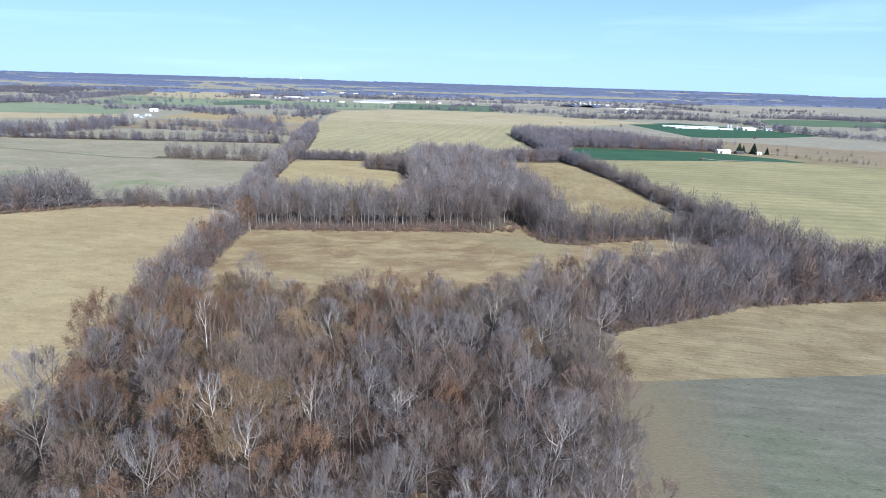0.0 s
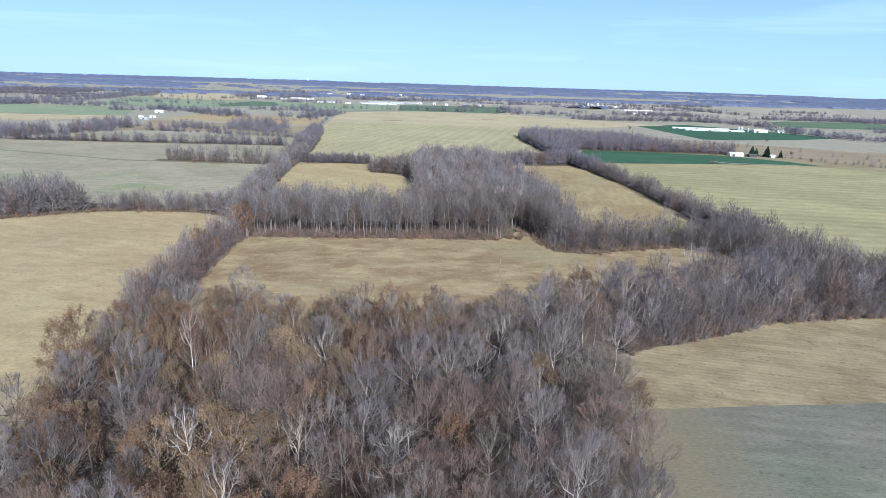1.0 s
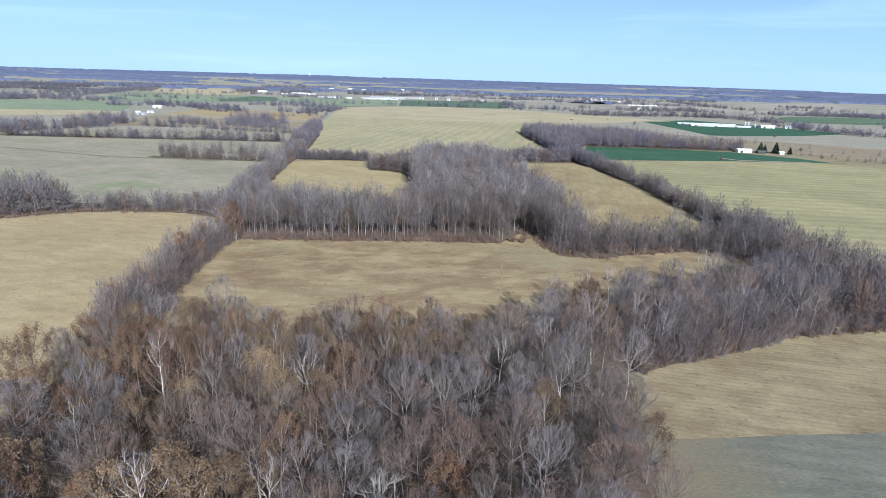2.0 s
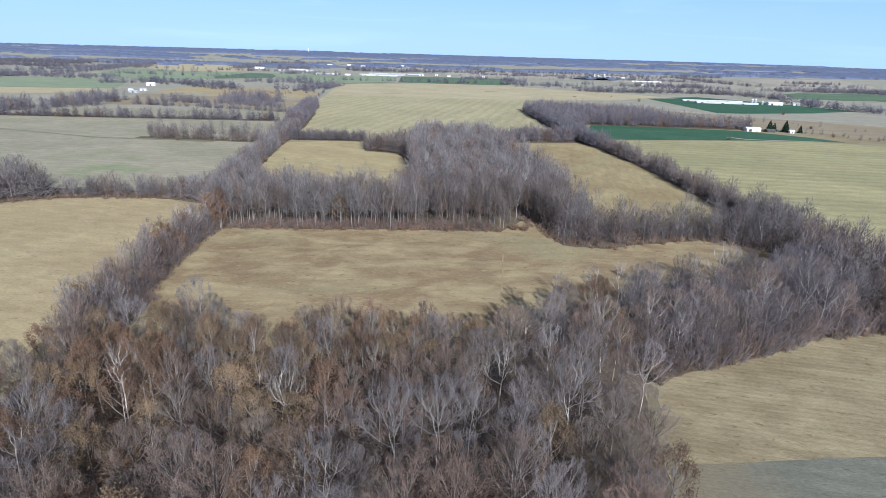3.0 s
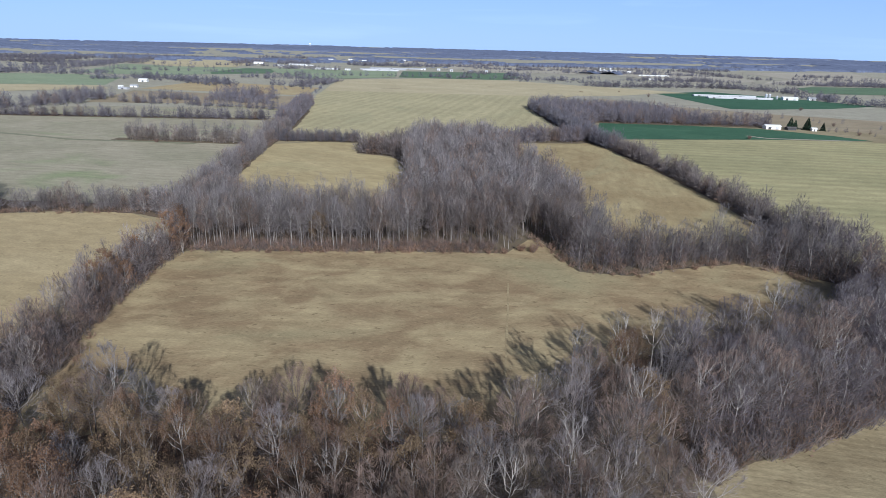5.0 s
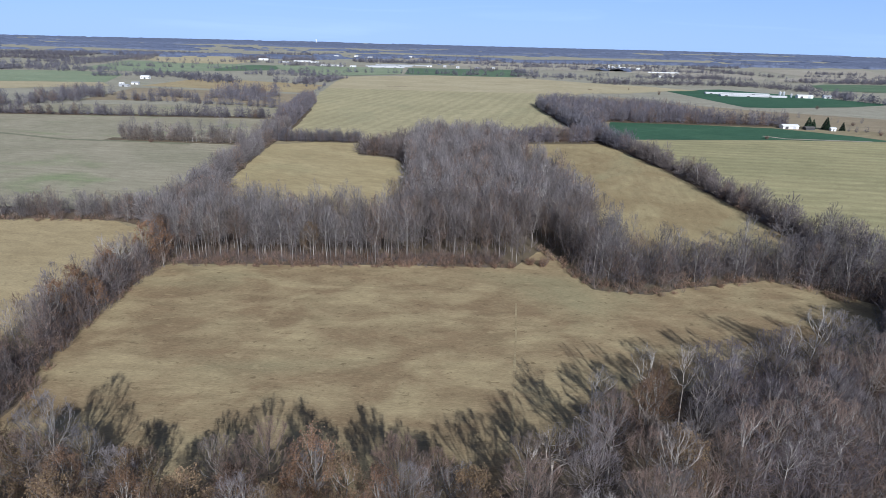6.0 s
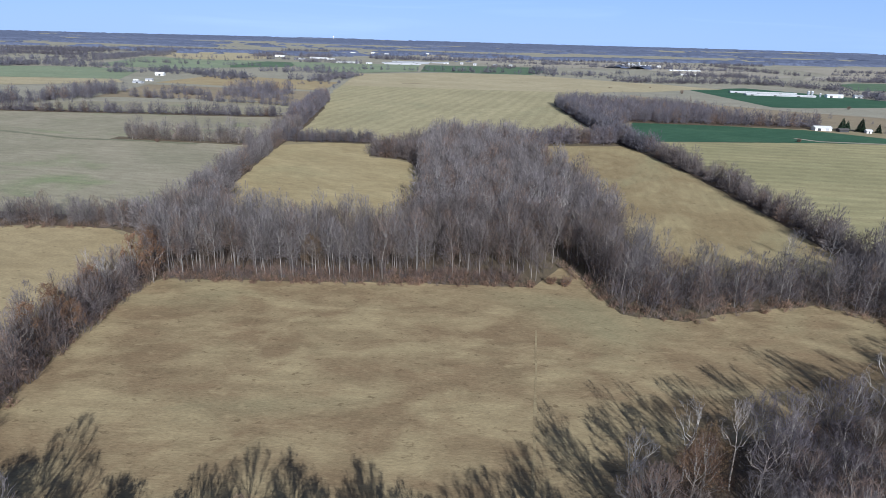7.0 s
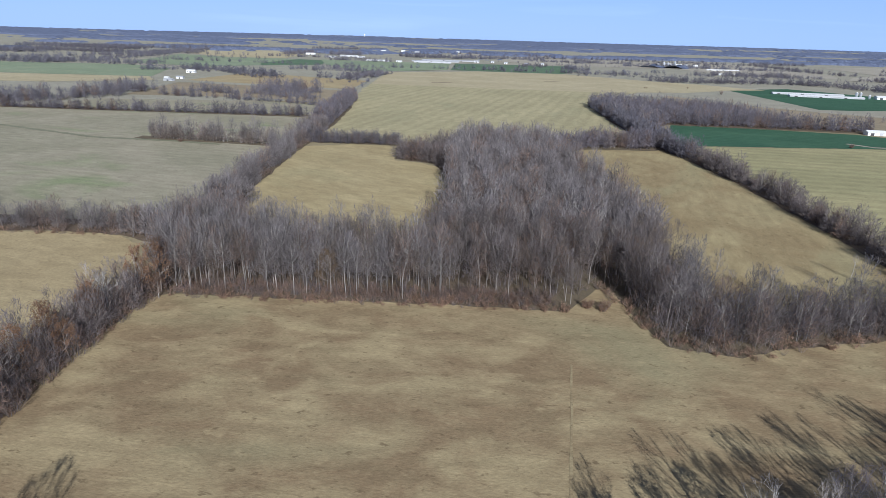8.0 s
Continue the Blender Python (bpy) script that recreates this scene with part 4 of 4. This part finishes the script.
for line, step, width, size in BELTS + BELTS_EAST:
    spread("tree_belt", along(line, step * 1.35, width, rng), FAR if line[0][1] < 800 else DISTANT, "bare tree belt between distant fields, greyed bluish for haze", "tree belt", (size * 0.55, size * 1.25))


def far_hedgerows():
    """Hedgerows and copses between the distant fields."""
    rnd = random.Random(31)
    for k in range(90):
        a, r = radians(rnd.uniform(48, 138)), 1050 + 1700 * rnd.random() ** 1.1
        x, y = r * math.cos(a), r * math.sin(a)
        if -330 < x < 330 and y < 1250 or x < -250 and y < 1000 or abs(x + 330) < 220 and 1480 < y < 1760:
            continue
        turn, length = rnd.choice((0.04, 0.04, 0.1, 1.5)) + rnd.uniform(-0.1, 0.1), rnd.uniform(90, 380)
        line = [(x, y), (x + math.cos(turn) * length, y + math.sin(turn) * length)]
        size = rnd.uniform(0.7, 1.15)
        spread("tree_belt", along(line, 12, rnd.choice((12, 12, 24, 60)), rng), DISTANT, "bare tree belt between distant fields, greyed bluish for haze", "tree belt", (size * 0.8, size * 1.2))


far_hedgerows()


def west_copses():
    """Woods and copses between the fields of the far west."""
    rnd = random.Random(47)
    for k in range(34):
        a, r = radians(rnd.uniform(109, 137)), 1500 + 1050 * rnd.random()
        x, y = r * math.cos(a), r * math.sin(a)
        length = rnd.uniform(140, 330)
        if -1320 < x < -560 and 1080 < y < 2500 and x + length > -1250:
            continue
        line = [(x, y), (x + length, y + rnd.uniform(-20, 30))]
        spread("tree_belt", along(line, 11.0, rnd.uniform(40, 100), rng), DISTANT, "bare copse between distant fields, greyed bluish for haze", "tree belt", (0.9, 1.35))


west_copses()

# Undergrowth and dry brush along the edges.
stand("undergrowth", scattered(NEAR_WOODS, 5.6, rng) + scattered(ARM_WOODS, 4.2, rng) + along([(-88, 112), (-97, 150), (-102, 185), (-103, 210)], 1.6, 11, rng) + [p for p in scattered(MID_WOODS, 4.0, rng) + scattered(EAST_BAND, 4.0, rng) if p[1] < 250], [(k, BROWN) for k in shrub_kinds] + [(k, (6, 11, 5)) for k in shrub_kinds], rng, "bare brown undergrowth below the forest trees", "undergrowth", (0.7, 1.7))
stand("thicket", [p for p in scattered(EAST_BAND, 2.9, rng) if p[0] > 24 and p[1] < 246] + along([(40, 117), (51, 123), (74, 135), (82, 141), (112, 150), (138, 155), (200, 174)], 1.3, 9, rng)
      + along([(94, 166), (104, 190), (116, 208)], 1.3, 8, rng), [(k, (6, 11, 5)) for k in shrub_kinds] * 2 + [(k, (6, 7, 5)) for k in shrub_kinds] + [(k, BRUSH) for k in edge_kinds], rng, "dense grey saplings along the edge of the woods", "thicket", (1.1, 2.1))
stand("scrub", along([(-96, 212), (-74, 215), (-37, 220), (4, 226)], 1.1, 8, rng), [(k, BROWN) for k in shrub_kinds[:3]] * 2 + [(k, BRUSH) for k in edge_kinds] + [(k, (6, 11, 5)) for k in shrub_kinds[:2]], rng, "brown scrub under the front trees of the woods", "undergrowth", (0.6, 1.0))
stand("edge_brush", along([(-98, 207), (-74, 210), (-37, 215), (8, 221)], 1.5, 4.5, rng) + along([(30, 206), (46, 204), (58, 211), (84, 221), (108, 202)], 2.0, 4, rng) + along([(-86, 133), (-94, 153), (-98, 184), (-100, 204)], 1.8, 4, rng)
      + along([(38, 114), (51, 120), (74, 132), (82, 138), (112, 147), (138, 152), (200, 171)], 1.8, 4, rng) + along([(-84, 106), (-60, 114), (-30, 114), (0, 116), (10, 124), (20, 136), (28, 145), (40, 153), (64, 164), (84, 168)], 1.7, 5, rng) + along([(17, 239), (24, 223), (30, 208)], 1.5, 3.5, rng) + along([(-140, 247), (-186, 239), (-219, 215), (-300, 192)], 2.0, 4, rng),
      [(k, BRUSH) for k in edge_kinds] + [(k, BROWN) for k in shrub_kinds[:2]], rng, "dry brown brush along the edge of the woods", "brush", (0.6, 1.2))


# ---- far woods ----
def far_woods():
    """The canopy of the woods that cover the far country, broken by long open fields; its colour holds the haze."""
    verts, tris = [], []
    radii = [1750]
    while radii[-1] < 4740:
        radii.append(radii[-1] * 1.008 + 3)
    cols = 700
    a0, a1 = (radians(44), radians(142))
    rnd = random.Random(9)
    rows = []
    for r in radii:
        row = []
        for i in range(cols):
            a = a0 + (a1 - a0) * i / (cols - 1)
            x, y = r * math.cos(a), r * math.sin(a)
            cover = noise.noise((x / 800, y / 330, 0.3)) + 0.45 * noise.noise((x / 200, y / 130, 4.0)) + 0.2 * noise.noise((x / 40, y / 30, 6.0)) + (r - 3250) / 2700
            h = -1.5 + (9.0 + 1.8 * noise.noise((x / 45, y / 45, 9.1)) + rnd.uniform(-0.9, 0.9)) * max(0.0, min(1.0, cover * 9))
            row.append(len(verts))
            verts.append((x + rnd.uniform(-3, 3), y + rnd.uniform(-3, 3), far_rise(r, a) + h))
        rows.append((r, row))
    for (r, lo), (_, hi) in zip(rows, rows[1:]):
        for i in range(cols - 1):
            quad = (lo[i], lo[i + 1], hi[i + 1], hi[i])
            if max(verts[k][2] for k in quad) > far_rise(r, a0 + (a1 - a0) * i / (cols - 1)) + 0.3:
                tris += [(quad[0], quad[2], quad[1]), (quad[0], quad[3], quad[2])]
    ob = new("far_woods", tri_mesh("far_woods", verts, tris, [], [HAZED_CANOPY]))
    tagged(ob, "distant bare woods reaching to the horizon, tinted blue-violet for haze", "woods", kind="stuff")


far_woods()


# ---- farm buildings ----
def box(x, y, z, sx, sy, sz):
    bm = bmesh.new()
    bmesh.ops.create_cube(bm, size=1, matrix=Matrix.Translation((x, y, z + sz / 2)) @ Matrix.Diagonal((sx, sy, sz, 1)))
    return bm


def gable_body(l, w, h, rise):
    """Walls with gable ends along x."""
    bm = bmesh.new()
    a = [bm.verts.new((s * l / 2, y, z)) for s in (-1, 1) for y, z in ((-w / 2, -0.2), (w / 2, -0.2), (w / 2, h), (0, h + rise), (-w / 2, h))]
    bm.faces.new(a[:5][::-1])
    bm.faces.new(a[5:])
    for i in range(5):
        j = (i + 1) % 5
        bm.faces.new((a[i], a[j], a[5 + j], a[5 + i]))
    return bm


def gable_roof(l, w, h, rise, over=0.5, thick=0.18):
    bm = bmesh.new()
    slope = rise / (w / 2)
    pts = [(-w / 2 - over, h - over * slope + 0.03), (0, h + rise + 0.03), (w / 2 + over, h - over * slope + 0.03)]
    ring = pts + [(y, z + thick) for y, z in reversed(pts)]
    a = [bm.verts.new((s * (l / 2 + over), y, z)) for s in (-1, 1) for y, z in ring]
    for i in range(6):
        j = (i + 1) % 6
        bm.faces.new((a[i], a[j], a[6 + j], a[6 + i]))
    for k, flip in ((0, True), (6, False)):
        for q in ((0, 1, 4, 5), (1, 2, 3, 4)):
            f = [a[k + i] for i in q]
            bm.faces.new(f[::-1] if flip else f)
    bmesh.ops.recalc_face_normals(bm, faces=bm.faces[:])
    return bm


def barn(name, x, y, turn, l, w, h, rise, wall, roof, label, category, doors=1, windows=0):
    root = tagged(new(name), label, category)
    part("wall", gable_body(l, w, h, rise), wall, root)
    part("roof", gable_roof(l, w, h, rise), roof, root)
    for k in range(doors):
        d = part("door", box(-l / 2 + (k + 0.5) * l / doors, -w / 2 - 0.04, 0, min(3.6, l * 0.2), 0.12, h * 0.8), DARK_OPENING if k % 2 == 0 else GREY_METAL, root)
    for k in range(windows):
        part("window", box(-l / 2 + (k + 0.5) * l / windows + 0.8, -w / 2 - 0.03, h * 0.45, 1.0, 0.1, 1.1), GLASS, root)
    root.matrix_basis = pose(x, y, 0, 0, 0, turn)
    return root


def feed_bin(x, y, h=8.0, r=1.6):
    root = tagged(new("feed_bin"), "galvanised steel feed bin beside a barn", "feed bin", group="feed bins")
    bm = bmesh.new()
    bmesh.ops.create_cone(bm, segments=14, radius1=r, radius2=r, depth=h * 0.6, cap_ends=True, matrix=Matrix.Translation((0, 0, h * 0.55)))
    part("tank", bm, STEEL, root)
    bm = bmesh.new()
    bmesh.ops.create_cone(bm, segments=14, radius1=r * 1.04, radius2=0.2, depth=h * 0.16, cap_ends=True, matrix=Matrix.Translation((0, 0, h * 0.93)))
    part("cap", bm, WHITE_METAL, root)
    for i in range(4):
        part("leg", box(r * 0.8 * math.cos(i * 1.571), r * 0.8 * math.sin(i * 1.571), -0.1, 0.15, 0.15, h * 0.3), STEEL, root)
    root.matrix_basis = pose(x, y, 0)


barn("barn", 257, 604, 4, 13.5, 7, 2.5, 1.2, WHITE_METAL, WHITE_METAL, "white metal pole barn beside a green field", "barn", 2)
barn("shed", 291, 598, 0, 4, 4, 2.0, 0.9, WHITE_METAL, WHITE_METAL, "small white shed under dark conifers", "shed")
# Closed walls in near-black stand in for the shade inside open sides.
barn("open_shed", 272, 600, 8, 8, 5, 2.0, 0.8, DARK_OPENING, DARK_ROOF, "low shed, closed walls painted dark for the shade of open sides", "shed")
barn("poultry_barn", 356, 1006, 0, 92, 9, 1.7, 0.8, GREY_METAL, WHITE_METAL, "very long low white poultry barn", "poultry barn", 6)
barn("poultry_barn", 366, 970, 0, 92, 9, 1.7, 0.8, GREY_METAL, WHITE_METAL, "very long low white poultry barn", "poultry barn", 6)
barn("machine_shed", 440, 976, 0, 21, 9, 3.2, 1.4, WHITE_METAL, WHITE_METAL, "white machine shed beside poultry barns", "shed", 2)
barn("farmhouse", 476, 985, 0, 10, 7, 2.6, 1.6, WHITE_METAL, GREY_METAL, "white farmhouse beside poultry barns", "house", 1, 4)
feed_bin(412, 990, 7.5, 1.8)
feed_bin(417, 990, 7.5, 1.8)
feed_bin(420, 972, 6, 1.4)
barn("long_barn", -566, 1780, 14, 48, 14, 2.6, 1.7, WHITE_METAL, WHITE_METAL, "long low white barn in a far farmyard", "barn", 4)
barn("long_barn", -520, 1735, 14, 28, 14, 2.6, 1.7, WHITE_METAL, WHITE_METAL, "white barn in a far farmyard", "barn", 3)
barn("long_barn", -585, 1680, 50, 26, 12, 2.6, 1.7, WHITE_METAL, WHITE_METAL, "white barn turned across a far farmyard", "barn", 2)
barn("long_barn", -418, 1555, 4, 54, 15, 2.6, 1.7, WHITE_METAL, WHITE_METAL, "long white barn with dark doors", "barn", 6)
barn("long_barn", -362, 1545, 4, 13, 15, 2.6, 1.7, WHITE_METAL, WHITE_METAL, "white barn end with a steep roof", "barn", 2)
barn("greenhouse_barn", -290, 1640, 8, 120, 12, 1.8, 1.0, GREY_METAL, GREY_METAL, "very long grey-roofed barn", "barn", 6)
barn("greenhouse_barn", -285, 1575, 4, 90, 8, 1.6, 0.9, GREY_METAL, WHITE_METAL, "very long white barn", "barn", 6)
barn("greenhouse_barn", -270, 1720, 4, 140, 10, 1.8, 1.0, GREY_METAL, GREY_METAL, "very long grey-roofed barn behind another", "barn", 6)
for x, y, turn, l in ((-190, 1690, 0, 13), (-150, 1700, 20, 8), (-60, 1640, 0, 9), (-20, 1660, 10, 7), (-112, 1660, 5, 8)):
    barn("farmhouse", x, y, turn, l, 7, 2.8, 2.0, WHITE_METAL, GREY_METAL, "white far farmhouse beside a field", "house", 1, 3)
barn("farmhouse", -549, 957, 6, 13, 7, 2.8, 2.0, WHITE_METAL, WHITE_METAL, "white gabled farmhouse in a pasture", "house", 1, 4)
barn("farm_shed", -500, 850, 10, 9, 6, 2.2, 1.2, WHITE_METAL, GREY_METAL, "white farm shed with a grey roof", "shed")
barn("farm_shed", -512, 838, 0, 6, 4, 1.9, 1.0, WHITE_METAL, WHITE_METAL, "small white farm shed", "shed")
barn("farm_shed", -492, 812, -6, 13, 6, 1.9, 1.0, GREY_METAL, GREY_METAL, "low grey farm shed", "shed")
for x, y, l in ((318, 1905, 16), (336, 1920, 22), (352, 1890, 26), (374, 1905, 14), (395, 1885, 18), (300, 1900, 12)):
    barn("farm_barn", x, y, 0, l * 0.6, 8, 3.4, 2.0, WHITE_METAL, WHITE_METAL, "white barn of a far farmstead", "barn", 2)
for x, y, h in ((312, 1890, 11), (324, 1895, 9), (345, 1910, 12)):
    feed_bin(x, y, h, 3.0)
barn("farm_barn", 372, 1480, 4, 32, 7, 2.2, 1.2, WHITE_METAL, WHITE_METAL, "long white barn beside a tree belt", "barn", 3)
barn("farm_barn", 420, 1700, 8, 80, 7, 1.8, 1.0, WHITE_METAL, WHITE_METAL, "very long white barn far off", "barn", 5)
for x, y, l in ((-620, 2350, 26), (-560, 2420, 20), (-480, 2300, 24), (-420, 2600, 30), (-240, 2700, 26), (-360, 2500, 18), (-700, 1830, 40)):
    barn("far_house", x, y, 0, l * 0.7, 9, 3.2, 2, WHITE_METAL, WHITE_METAL, "white far-off building at the edge of the woods", "building", 1)


def water_tower(x, y, z):
    root = tagged(new("water_tower"), "white water tower on the horizon", "water tower")
    bm = bmesh.new()
    bmesh.ops.create_cone(bm, segments=12, radius1=4, radius2=3, depth=34, cap_ends=True, matrix=Matrix.Translation((0, 0, 17)))
    part("stem", bm, WHITE_METAL, root)
    bm = bmesh.new()
    bmesh.ops.create_uvsphere(bm, u_segments=16, v_segments=10, radius=9, matrix=Matrix.Translation((0, 0, 38)) @ Matrix.Diagonal((1, 1, 0.8, 1)))
    part("tank", bm, WHITE_METAL, root)
    root.matrix_basis = pose(x, y, z)
    root.scale = (0.6, 0.6, 0.7)


def bush(x, y, size, materials, label):
    wood, fine = shrub(int(x * 7 + y), size, 40, 14, 0.05, 8)
    root = tagged(new("bush"), label, "bush")
    stems = new("stems", tri_mesh("stems", wood[0], wood[1], [], [BARK_DARK]))
    leaves = new("leaves", tri_mesh("leaves", fine[0], fine[1], [k - 1 for k in fine[2]], materials))
    stems.parent = leaves.parent = root
    root.matrix_basis = pose(x, y, 0)


bush(40, 111.3, 4.8, [TWIG_BROWN, LEAF_TAN], "tan and olive bush at the corner of the stubble")
bush(72, 130.5, 3.6, [TWIG_BROWN, SCRUB], "dark brown bush at the edge of the woods")
bush(69, 129.5, 3.0, [TWIG_BROWN, SCRUB], "dark brown bush at the edge of the woods")
bush(17, 222, 3.2, [TWIG_BROWN, LEAF_RUST], "dark brown bush in a notch of the stubble field")
bush(13, 223, 2.6, [TWIG_BROWN, LEAF_RUST], "dark brown bush in a notch of the stubble field")
for x, y, size in ((208, 529, 3.0), (374, 800, 4.5), (-222, 411, 2.2), (228, 948, 6.0), (330, 640, 3.5), (318, 575, 3.0)):
    bush(x, y, size, [TWIG_BROWN, SCRUB], "bare brown bush beside a field")
for x, y, size in ((138, 1012, 1.6), (204, 1042, 2.0), (141, 1013, 1.4)):
    bush(x, y, size, [SCRUB, LEAF_TAN], "heap of dry cut brush on the stubble")
water_tower(-1315, 4400, 24)


def conifers():
    kinds = [conifer(3, 11), conifer(4, 9.5)]
    for i, (x, y, s) in enumerate(((274, 606, 1.0), (279, 608, 0.9), (288, 604, 1.05), (291, 607, 0.8), (300, 600, 0.7))):
        wood, fine = kinds[i % 2]
        root = tagged(new("conifer"), "dark green conifer beside a farm shed", "conifer", group="conifers at the farm")
        t = new("trunk", tri_mesh("trunk", wood[0], wood[1], [], [BARK_DARK]))
        c = new("crown", tri_mesh("crown", fine[0], fine[1], [], [NEEDLES]))
        t.parent = c.parent = root
        root.matrix_basis = pose(x, y, 0, 0, 0, i * 70)
        root.scale = (s, s, s)


conifers()
